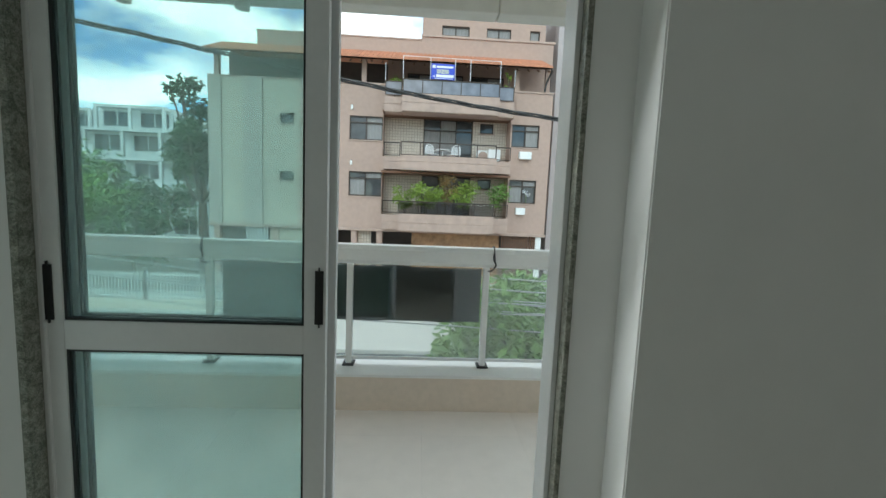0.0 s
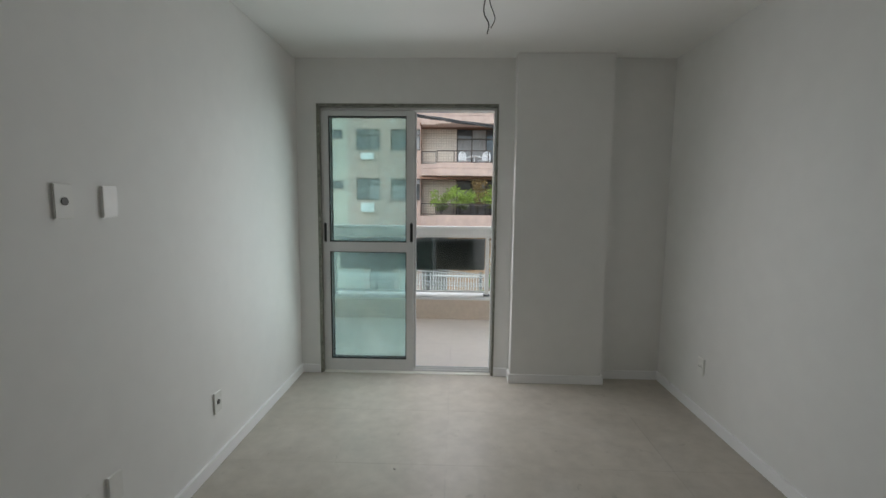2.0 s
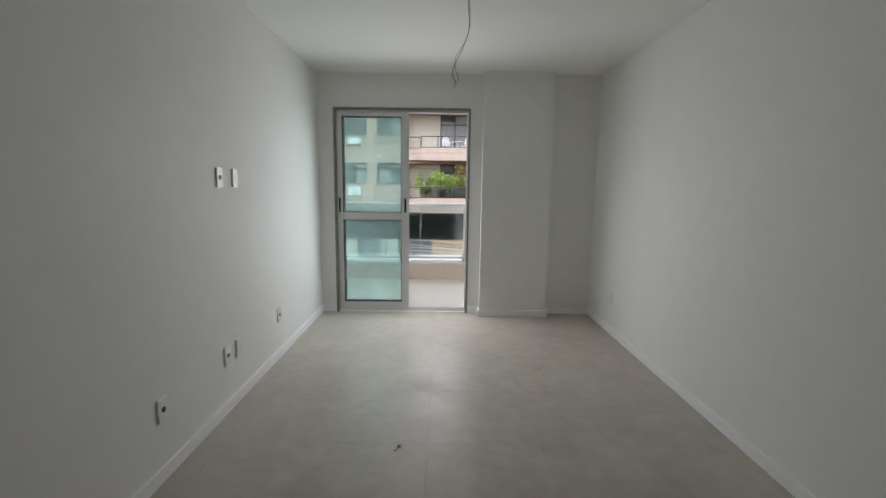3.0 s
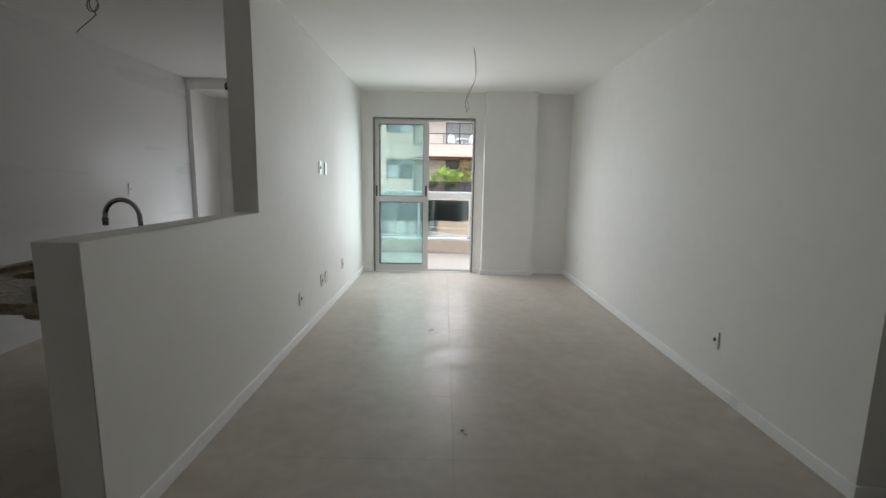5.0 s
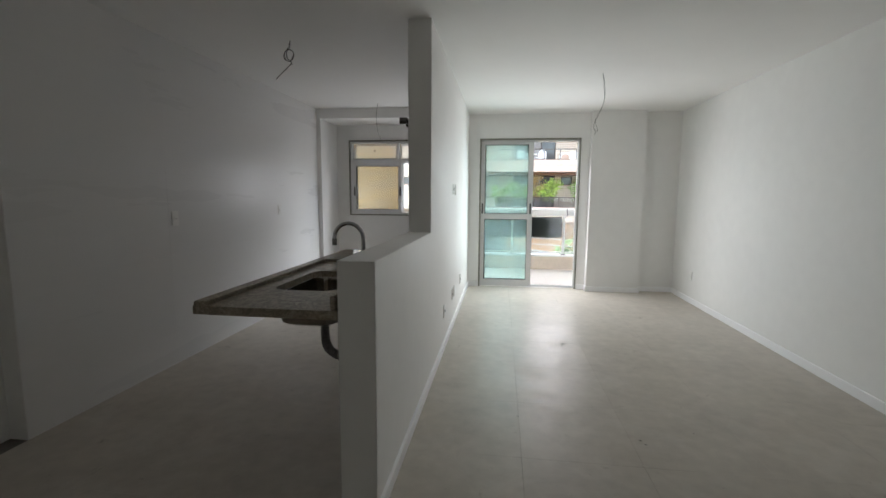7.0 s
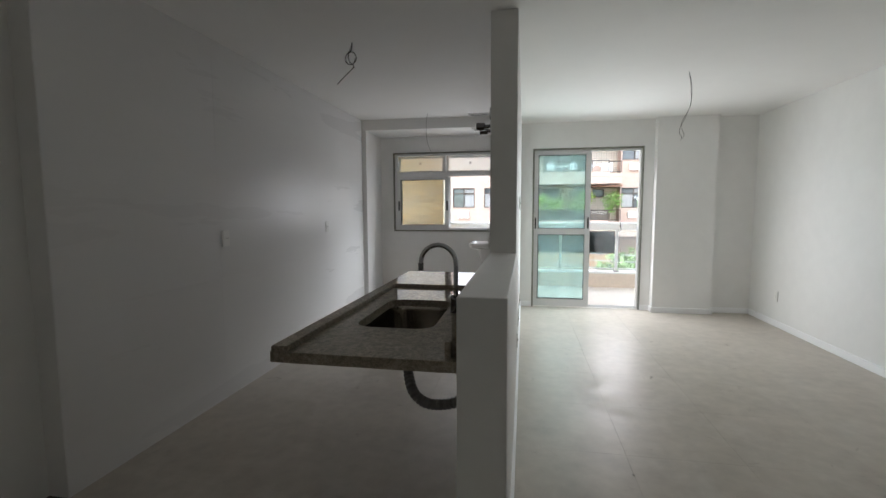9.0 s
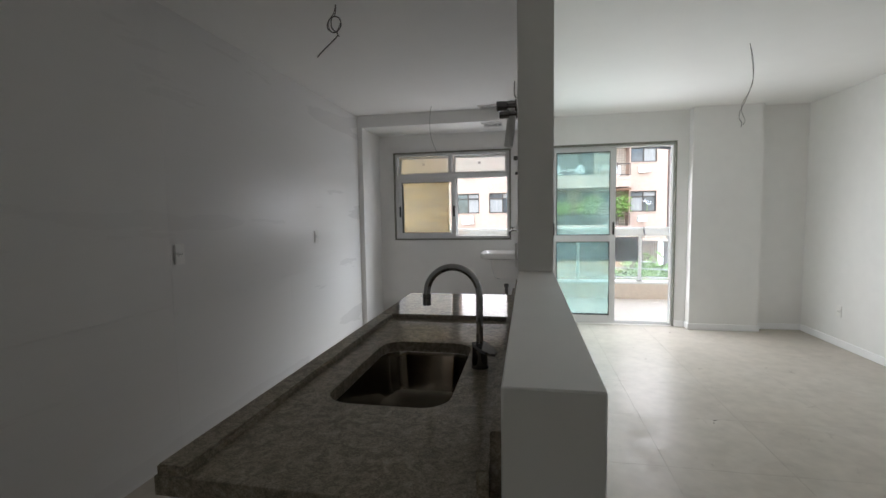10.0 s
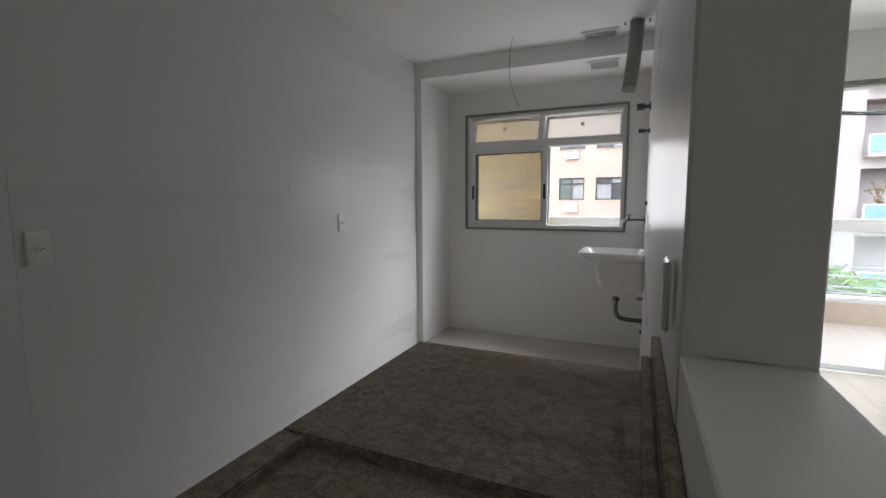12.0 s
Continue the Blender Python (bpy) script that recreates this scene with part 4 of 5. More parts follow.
for a, b in zip(posts, posts[1:]):
    g = block("glass_panel", (a + 0.024, b - 0.024, BY - 0.003, BY + 0.003, 0.309, 0.972), RAILGLASS, rail, "pale green glass panel")
    g.visible_shadow = False

banner = thing("banner", "dark vinyl banner tied outside the balcony railing, seen from its back", "banner")
bm = bmesh.new()
nx, nz = 40, 8
grid = [[bm.verts.new((-1.235 + 1.80 * i / nx, 3.485 + 0.006 * math.sin(i * 0.7) + 0.004 * math.sin(k * 1.3 + i * 0.21),
                       0.565 + 0.39 * k / nz + (0.006 * math.sin(i * 0.5) if k == 0 else 0))) for k in range(nz + 1)] for i in range(nx + 1)]
for i in range(nx):
    for k in range(nz):
        bm.faces.new((grid[i][k], grid[i + 1][k], grid[i + 1][k + 1], grid[i][k + 1]))
bmesh.ops.solidify(bm, geom=list(bm.faces), thickness=0.001)
part("sheet", bm, BANNER, banner, smooth=True)
# painted reflections of door stile and wall before the sheet, then the hem
for x0, x1, y, z0, z1, mat, label in ((-0.092, -0.052, 3.470, 0.572, 0.952, BANNER_GLINT_HEM, "paler welded seam"),
                                      (0.375, 0.562, 3.468, 0.570, 0.954, BANNER_REFLECT, "greyer end painted as the reflection of the wall"),
                                      (-1.230, 0.374, 3.4715, 0.566, 0.582, BANNER_GLINT_HEM, "paler folded hem")):
    block("seam" if "seam" in label else "hem" if "hem" in label else "wall_reflection", (x0, x1, y, y + 0.0015, z0, z1), mat, banner, label)
for x, s in ((0.640, 1), (-1.335, -1)):
    bm = bmesh.new()
    tube(bm, ((x, BY - 0.046, 1.09), (x - 0.004, BY - 0.056, 1.04), (x + 0.012, BY - 0.055, 1.00), (x - 0.008, BY - 0.052, 0.965), (x - 0.03 * s, BY - 0.03, 0.95), (x - 0.07 * s, 3.48, 0.95)), 0.006, n=6)
    tube(bm, ((x, BY + 0.03, 1.115), (x, BY - 0.02, 1.122), (x, BY - 0.05, 1.085), (x + 0.006, BY - 0.054, 1.02)), 0.005, n=6)
    part("cord", bm, IRON, banner, "dark twisted cord")

# ---- street ----
GZ = -3.6
setting(block("ground", (-600, 600, -400, 900, GZ - 0.5, GZ - 0.12), GROUND), "dry earth ground that reaches the horizon", "ground")
setting(block("road", (-90, 90, 5.2, 14.6, GZ - 0.12, GZ - 0.1), ASPHALT), "grey asphalt street", "road")
setting(block("pavement", (-90, 90, 14.6, 19.0, GZ - 0.12, GZ + 0.03), PAVING, edge=0.02), "pale concrete pavement along the street", "pavement")
setting(block("near_pavement", (-90, 90, 1.6, 5.2, GZ - 0.12, GZ + 0.03), PAVING, edge=0.02), "pale concrete pavement below the balcony", "pavement")
setting(block("forecourt", (-30, 30, 19.2, 22.4, GZ - 0.12, GZ + 0.06), PAVING), "pale paved forecourt", "pavement")
lower = block("lower_storey", (-6.0, 5.0, YB, 3.5, GZ - 0.1, -0.31), PARAPET)
setting(lower, "pale rendered storey below the balcony", "wall")
side = block("outer_wall_upper", (-6.0, 5.0, YB, YOUT, H + 0.19, 6.0), PARAPET)
setting(side, "pale rendered outer wall above", "wall")

fence = thing("street_fence", "low pale wall with upright metal bars across the street", "fence")
block("base_wall", (-14, 12, 19.0, 19.2, GZ - 0.05, -3.16), PARAPET, fence, edge=0.02)
bm = bmesh.new()
for i in range(200):
    x = -14 + 0.13 * i
    slab(bm, x - 0.014, x + 0.014, 19.08, 19.108, -3.16, -2.02)
tagged(part("bars", bm, WHITEMETAL, fence, "thin pale upright bars"), kind="stuff")
for z in (-2.14, -3.05):
    block("cross_rail", (-14, 12, 19.075, 19.115, z - 0.02, z + 0.02), WHITEMETAL, fence)
for i in range(11):
    x = -13.6 + 2.5 * i
    block("fence_post", (x - 0.06, x + 0.06, 19.04, 19.16, -3.16, -1.95), IRON, fence, "dark fence post", 0.01)

# ---- apartment building across the street ----
FY0, FYB = 22.4, 23.4        # facade, and the back walls of the loggias
house = thing("apartment_building", "beige-pink apartment building with loggia balconies and a tiled roof", "building")
holes = [(-3.39, -1.80, 4.12, 5.25), (-3.39, -1.80, 1.44, 2.62), (-5.30, -3.97, 4.12, 5.25), (-5.30, -3.97, 1.44, 2.62),
         (-6.68, -6.0, 4.71, 5.21), (-6.68, -6.0, 2.02, 2.48), (4.48, 5.84, 4.12, 5.21), (4.48, 5.84, 1.39, 2.54),
         (-1.78, 4.41, 3.40, 5.40), (-1.78, 4.41, 0.60, 2.59)]
bm = bmesh.new()
pierced(bm, -5.75, 6.40, -0.12, 6.70, FY0, FY0 + 0.22, holes)
part("wall", bm, FACADE, house, "beige-pink tiled facade")
bm = bmesh.new()
pierced(bm, -9.95, -5.75, -0.12, 6.74, FY0, FY0 + 0.22, holes)
part("wall", bm, FACADE_PALE, house, "pale beige rendered facade")
for a, b in ((-9.95, -9.35), (-8.35, -7.45)):
    block("pilaster", (a, b, FY0 - 0.10, FY0, -0.12, 6.74), STRIP, house, "shallow weathered grey facade strip", 0.01)
block("core", (-9.93, 6.38, FYB + 0.15, 33.0, -0.12, 6.7), FACADE_PALE, house)
block("side_wall", (-9.95, -9.75, FY0 + 0.22, 33.0, -0.12, 6.74), FACADE_PALE, house)
block("side_wall", (6.2, 6.40, FY0 + 0.22, 33.0, -0.12, 6.70), FACADE, house)
block("ledge", (-9.98, 6.46, FY0 - 0.05, FY0 + 0.2, 6.705, 6.80), FASCIA, house, "thin stone ledge", 0.01)
block("ledge", (-9.98, 6.46, FY0 - 0.04, FY0 + 0.2, -0.26, -0.125), FASCIA, house, "thin stone ledge", 0.01)


def house_window(x0, x1, z0, z1, y, cols, top=True, shade=DARKPANE):
    """A brown framed window with its panes, seen from the street."""
    w = part("window", slab_mesh((x0, x1, y + 0.06, y + 0.12, z0, z0 + 0.06), 0.004), BROWNFRAME, house, "brown metal framed window")
    bm = bmesh.new()
    zt = z1 - (z1 - z0) * 0.27
    slab(bm, x0, x1, y + 0.06, y + 0.12, z1 - 0.06, z1)
    slab(bm, x0, x0 + 0.05, y + 0.06, y + 0.12, z0 + 0.06, z1 - 0.06)
    slab(bm, x1 - 0.05, x1, y + 0.06, y + 0.12, z0 + 0.06, z1 - 0.06)
    if top:
        slab(bm, x0 + 0.05, x1 - 0.05, y + 0.06, y + 0.12, zt - 0.03, zt + 0.03)
    step = (x1 - x0 - 0.1) / cols
    for i in range(1, cols):
        c = x0 + 0.05 + step * i
        slab(bm, c - 0.025, c + 0.025, y + 0.062, y + 0.118, z0 + 0.06, z1 - 0.06)
    part("frame", bm, BROWNFRAME, w)
    for i in range(cols):
        a, b = x0 + 0.05 + step * i, x0 + 0.05 + step * (i + 1)
        mat = shade[i % len(shade)] if isinstance(shade, tuple) else shade
        spans = ((z0 + 0.06, zt - 0.03), (zt + 0.03, z1 - 0.06)) if top else ((z0 + 0.06, z1 - 0.06),)
        for k, (c, d) in enumerate(spans):
            block("pane", (a, b, y + 0.13 + 0.01 * i, y + 0.138 + 0.01 * i, c, d), mat if k == 0 else (CURTAIN if i % 2 else DARKPANE), w)
    block("sill", (x0 - 0.06, x1 + 0.06, y - 0.05, y + 0.06, z0 - 0.05, z0), FASCIA, w, edge=0.008)
    return w


for k, (x0, x1, z0, z1) in enumerate(holes[:8]):
    if x1 - x0 < 1:
        house_window(x0, x1, z0, z1, FY0, 1, top=False, shade=DARKPANE)
    else:
        house_window(x0, x1, z0, z1, FY0, 2, shade=((DARKPANE, CURTAIN), (CURTAIN, DARKPANE), (DARKPANE, DARKPANE))[k % 3])

# loggias: tiled back wall with a glazed door and a small dark window, slab, fascia and guard
for zf, zc in ((3.40, 5.40), (0.60, 2.59)):
    zb = zf - 0.60
    bm = bmesh.new()
    pierced(bm, -1.90, 4.55, zb, zc + 0.2, FYB, FYB + 0.15, [(0.17, 2.66, zb, zf + 2.03), (3.03, 3.72, zf + 1.43, zf + 1.93)])
    part("loggia_wall", bm, GRID, house, "small beige wall tiles")
    block("loggia_ceiling", (-1.78, 4.41, FY0 - 0.55, FYB, zc + 0.004, zc + 0.10), SOFFIT, house, "brown timber soffit")
    for x in (-1.90, 4.41):
        block("loggia_side", (x, x + 0.12, FY0 + 0.22, FYB, zb, zc), FACADE, house)
    house_window(0.17, 2.66, zf, zf + 2.03, FYB - 0.05, 3, shade=(CURTAIN, CURTAIN, DARKPANE))
    house_window(3.03, 3.72, zf + 1.43, zf + 1.93, FYB, 1, top=False)
for z0, z1, rail_h in ((2.72, 3.40, 0.62), (-0.12, 0.70, 0.60), (5.36, 6.16, 0.64)):
    back = FYB if z1 < 5 else FY0
    b = part("balcony", slab_mesh((-0.87, 3.60, 21.2, back, z0, z0 + 0.4), 0.02), FASCIA, house, "balcony with a pink stone front")
    block("front", (-0.87, 3.60, 21.2, 21.34, z0 + 0.404, z1 - 0.1), FASCIA, b, "pink stone balcony front")
    for x0, x1 in ((-1.70, -0.87), (3.60, 4.38)):
        block("side_floor", (x0, x1, 21.75, back, z0 + 0.03, z0 + 0.4), FASCIA, b, edge=0.02)
        block("side_front", (x0, x1, 21.75, 21.89, z0 + 0.404, z1 - 0.08), FASCIA, b, edge=0.01)
    block("front_cap", (-0.87, 3.60, 21.2, 21.32, z1 - 0.1, z1), FASCIA, b, edge=0.01)
    for x0, x1, y in ((-0.85, 3.58, 21.26), (-1.68, -0.90, 21.81), (3.64, 4.36, 21.81)):
        bm = bmesh.new()
        zt = z1 + rail_h
        slab(bm, x0, x1, y - 0.03, y + 0.03, zt - 0.05, zt)
        slab(bm, x0, x1, y - 0.02, y + 0.02, z1 + 0.0, z1 + 0.03)
        n = max(1, round((x1 - x0) / 0.9))
        for i in range(n + 1):
            c = x0 + 0.02 + (x1 - x0 - 0.04) * i / n
            slab(bm, c - 0.02, c + 0.02, y - 0.02, y + 0.02, z1 + 0.03, zt - 0.05)
        part("guard_rail", bm, BROWNFRAME, b, "brown metal guard rail")
        if z1 > 5 or (z1 < 2 and y < 21.5):
            for i in range(n):
                a = x0 + 0.04 + (x1 - x0 - 0.04) * i / n
                block("guard_pane", (a, a + (x1 - x0 - 0.04) / n - 0.04, y - 0.005, y + 0.005, z1 + 0.03, zt - 0.05), SMOKEGLASS if z1 > 5 else SMOKECLEAR, b, "smoked glass guard")
for x, z in ((-3.28, 5.62), (-3.28, 3.02)):
    lamp = part("wall_lamp", slab_mesh((x - 0.05, x + 0.05, FY0 - 0.11, FY0 - 0.001, z - 0.11, z + 0.11), 0.02), WHITEMETAL, house, "small white wall lamp")
    block("bracket", (x - 0.02, x + 0.02, FY0 - 0.06, FY0 - 0.001, z + 0.11, z + 0.15), IRON, lamp)
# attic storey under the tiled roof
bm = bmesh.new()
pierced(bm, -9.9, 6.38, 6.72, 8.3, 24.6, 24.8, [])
part("attic_wall", bm, SHADEWALL, house, "attic wall coloured dark for the shade under the eaves")
for x in (-9.6, -5.2, -2.75, 4.62, 6.1):
    block("attic_post", (x - 0.11, x + 0.11, FY0 + 0.05, FY0 + 0.3, 6.80, 7.95), FACADE, house)
for x0, x1 in ((-0.75, 0.45), (0.95, 2.1), (2.5, 4.2)):
    house_window(x0, x1, 6.45, 7.75, 23.9, 2, top=False, shade=(DARKPANE, CURTAIN))
block("attic_wall", (-1.75, 6.38, 24.05, 24.5, 6.3, 8.4), FACADE, house)
roof = part("roof", slab_mesh((-9.95, 6.2, 24.0, 27.0, 8.55, 8.68), 0.01), TERRA, house, "terracotta tiled roof")
bm = bmesh.new()
run = Vector((0, 23.75 - 21.62, 8.62 - 7.70))
nrow, width = 6, 0.21
for i in range(int(16.0 / width)):
    x = -9.85 + width * (i + 0.5)
    for r in range(nrow):
        a = Vector((x, 21.62, 7.70 + 0.03)) + run * (r / nrow)
        b = Vector((x, 21.62, 7.70)) + run * ((r + 1.12) / nrow)
        va, vb = [], []
        for k in range(5):
            t = math.pi * k / 4
            off = Vector((-math.cos(t) * width * 0.52, 0, math.sin(t) * 0.085))
            va.append(bm.verts.new(a + off))
            vb.append(bm.verts.new(b + off * 0.9))
        for k in range(4):
            f = bm.faces.new((va[k], va[k + 1], vb[k + 1], vb[k]))
        bm.faces.new(va)
tagged(part("roof_tiles", bm, TERRA, roof, "rounded terracotta tiles"), kind="stuff")
bm = bmesh.new()
v = [bm.verts.new(p) for p in ((-9.9, 21.66, 7.66), (6.1, 21.66, 7.66), (6.1, 23.8, 8.58), (-9.9, 23.8, 8.58))]
f = bm.faces.new(v)
bmesh.ops.solidify(bm, geom=[f], thickness=0.05)
part("roof_deck", bm, SOFFIT, roof, "dark timber roof deck")
for i in range(33):
    x = -9.7 + 0.49 * i
    bm = bmesh.new()
    slab(bm, x - 0.03, x + 0.03, -0.5, 0.0, -0.11, -0.06)
    bmesh.ops.transform(bm, matrix=Matrix.Translation((0, 22.15, 7.83)) @ Matrix.Rotation(math.atan2(run.z, run.y), 4, "X"), verts=bm.verts)
    part("rafter", bm, SOFFIT, roof)
block("roof_parapet", (-8.2, -0.06, 23.8, 24.0, 8.5, 9.32), FACADE, house, edge=0.01)
block("parapet_cap", (-8.25, -0.06, 23.76, 24.04, 9.32, 9.40), FASCIA, house, edge=0.01)
bm = bmesh.new()
thole = [(0.93, 2.33, 9.69, 10.19), (3.21, 4.47, 9.69, 10.19), (5.44, 5.96, 9.66, 10.19)]
pierced(bm, -0.06, 6.25, 9.60, 11.6, 24.0, 24.2, thole)
part("tower_wall", bm, FACADE, house, "beige upper storey")
block("tower_core", (0.0, 6.2, 24.4, 31, 9.6, 11.58), FACADE, house)
block("tower_base", (-0.07, 6.65, 23.78, 24.4, 8.4, 9.50), FACADE, house)
block("tower_ledge", (-0.10, 6.72, 23.72, 24.4, 9.505, 9.62), FASCIA, house, edge=0.01)
for h in thole:
    house_window(*h, 24.0, 2 if h[1] - h[0] > 1 else 1, top=False, shade=CURTAIN)
bm = bmesh.new()
tube(bm, ((6.05, 21.7, 7.72), (6.08, 21.9, 7.55), (5.98, 22.2, 7.2), (5.95, 22.3, 6.8)), 0.05, n=8)
part("downpipe", bm, IRON, house, "dark rain pipe")
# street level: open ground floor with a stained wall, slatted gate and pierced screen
# the depth of the open ground floor, its shade put into the colour
block("base_core", (-9.9, 6.3, 25.5, 33, GZ, -0.13), SHADEWALL, house)
block("stained_wall", (-0.25, 4.20, 22.75, 22.95, GZ, -0.13), MURAL, house, "rust-stained wall with faded painting")
for x in (-9.7, -6.9, -4.75, -3.1, -1.85, 6.15):
    block("column", (x - 0.14, x + 0.14, 22.5, 22.9, GZ, -0.13), FACADE if x < 6 else WHITEMETAL, house, edge=0.02)
block("ground_wall", (-7.2, -4.9, 22.65, 22.8, GZ, -0.13), FACADE_PALE, house)
block("ground_wall", (-3.0, -2.3, 22.9, 23.0, GZ, -0.13), GRID, house)
gate = thing("slatted_gate", "brown slatted metal gate at street level", "gate")
for i in range(15):
    x = 4.32 + 0.118 * i
    block("slat", (x - 0.035, x + 0.035, 22.60, 22.63, GZ + 0.05, -0.30), GATE, gate)
for z in (-3.2, -0.5):
    block("gate_rail", (4.26, 6.02, 22.63, 22.67, z - 0.03, z + 0.03), GATE, gate)
bm = bmesh.new()
for i in range(8):
    slab(bm, -8.29 + 0.141 * i - 0.02, -8.29 + 0.141 * i + 0.02, 22.5, 22.6, -1.6, -0.13)
for i in range(11):
    slab(bm, -8.31, -7.28, 22.505, 22.595, -0.15 - 0.14 * i - 0.02, -0.15 - 0.14 * i + 0.02)
part("pierced_screen", bm, WHITEWALL, house, "white pierced block screen")
# dark colour as the shade behind the pierced screen
block("screen_wall", (-9.9, -7.0, 22.8, 22.9, GZ, -0.13), SHADEWALL, house)

def window_unit(x0, x1, z0, z1, y, slots):
    t = thing("air_conditioner", "white air conditioner box in the facade below a window", "air conditioner", group="air conditioners")
    b = part("case", slab_mesh((x0, x1, y - 0.28, y, z0, z1), 0.015), PLASTIC, t)
    for i in range(slots):
        zz = z0 + 0.06 + (z1 - z0 - 0.12) * i / max(1, slots - 1)
        block("slot", (x0 + 0.06, x1 - 0.06, y - 0.284, y - 0.279, zz - 0.012, zz + 0.012), DARKHOLE, t, "dark grille slot")


window_unit(-4.97, -4.30, 3.62, 3.95, FY0, 0)
window_unit(-4.97, -4.30, 0.80, 1.27, FY0, 5)
window_unit(4.86, 5.45, 3.54, 3.90, FY0, 0)
window_unit(4.84, 5.30, 0.84, 1.17, FY0, 0)
window_unit(2.75, 3.15, 6.75, 7.15, 23.9, 4)
window_unit(3.35, 3.95, 3.42, 3.95, 22.6, 1)

for x, s in ((0.62, 1), (1.62, -1)):
    c = thing("garden_chair", "white plastic garden chair on the loggia floor", "chair", group="loggia chairs", at=pose(x, 22.0, 3.12, 0, 0, 40 * s))
    bm = bmesh.new()
    slab(bm, -0.24, 0.24, -0.22, 0.22, 0.42, 0.45)
    soften(bm, 0.01)
    part("seat", bm, CHAIRW, c)
    for lx in (-0.22, 0.22):
        for ly in (-0.2, 0.2):
            bm = bmesh.new()
            rod(bm, (lx * 1.1, ly * 1.1, 0), (lx, ly, 0.43), 0.022, n=8)
            part("leg", bm, CHAIRW, c)
    for i in range(6):
        a = -0.2 + 0.08 * i
        block("back_slat", (a - 0.022, a + 0.022, 0.2, 0.225, 0.47, 0.86 - 0.5 * a * a), CHAIRW, c)
    bm = bmesh.new()
    tube(bm, ((-0.25, 0.22, 0.45), (-0.24, 0.22, 0.75), (-0.13, 0.23, 0.89), (0.0, 0.235, 0.92), (0.13, 0.23, 0.89), (0.24, 0.22, 0.75), (0.25, 0.22, 0.45)), 0.024, n=8)
    part("back_frame", bm, CHAIRW, c)
    for sx in (-1, 1):
        block("armrest", (sx * 0.25 - 0.025, sx * 0.25 + 0.025, -0.2, 0.22, 0.62, 0.645), CHAIRW, c)
tb = thing("garden_table", "small round pale table between the chairs", "table")
bm = bmesh.new()
rod(bm, (1.12, 22.3, 3.80), (1.12, 22.3, 3.83), 0.34, n=24)
part("tabletop", bm, CHAIRW, tb)
bm = bmesh.new()
rod(bm, (1.12, 22.3, 3.12), (1.12, 22.3, 3.80), 0.03, n=10)
part("leg", bm, CHAIRW, tb)
fan = thing("condenser_unit", "round grey fan of a condenser unit on the loggia", "air conditioner")
bm = bmesh.new()
slab(bm, 2.85, 3.5, 22.9, 23.2, 3.125, 3.95)
soften(bm, 0.02)
part("case", bm, PLASTIC, fan)
bm = bmesh.new()
rod(bm, (3.17, 22.895, 3.65), (3.17, 22.885, 3.65), 0.24, n=24)
part("fan_grille", bm, FASCIA, fan, "round brown fan grille")

# sale sign on the attic guard, with its poles
sign = thing("sale_sign", "blue sale sign with white print on the attic guard", "sign")
block("board", (0.41, 1.47, 21.20, 21.24, 6.82, 7.50), BLUE, sign)
for x0, x1, z0, z1, mat in ((0.46, 0.60, 7.31, 7.44, SIGNWHITE), (0.64, 1.40, 7.32, 7.41, SIGNWHITE), (0.66, 1.20, 7.08, 7.25, SIGNYELLOW),
                            (0.50, 0.60, 6.93, 6.97, SIGNWHITE), (0.64, 1.43, 6.91, 7.03, SIGNWHITE), (0.55, 1.40, 6.85, 6.87, SIGNWHITE)):
    block("print_bar", (x0, x1, 21.194, 21.1985, z0, z1), mat, sign)
fc = bpy.data.curves.new("word", "FONT")
fc.body, fc.size, fc.align_x, fc.extrude = "VENDE", 0.17, "CENTER", 0.002
tmp = new("word_source", fc)
bpy.context.view_layer.update()
word = new("word", bpy.data.meshes.new_from_object(tmp.evaluated_get(bpy.context.evaluated_depsgraph_get())))
bpy.data.objects.remove(tmp)
word.data.materials.clear()
word.data.materials.append(BLUE)
word.parent = sign
word.matrix_basis = pose(0.93, 21.189, 7.105, 90, 0, 0)
pergola = thing("attic_pole_frame", "thin metal pole frame above the attic balcony", "pole frame")
for x in (-0.85, 0.38, 1.5, 2.2, 3.58):
    bm = bmesh.new()
    rod(bm, (x, 21.26, 6.80), (x, 21.26, 7.78), 0.015, n=8)
    part("pole", bm, ALU, pergola)
for x in (-1.68, 4.36):
    bm = bmesh.new()
    rod(bm, (x, 21.81, 6.80), (x, 21.81, 7.6), 0.015, n=8)
    part("pole", bm, ALU, pergola)
bm = bmesh.new()
rod(bm, (-0.87, 21.26, 7.78), (3.60, 21.26, 7.76), 0.015, n=8)
part("top_pole", bm, ALU, pergola)


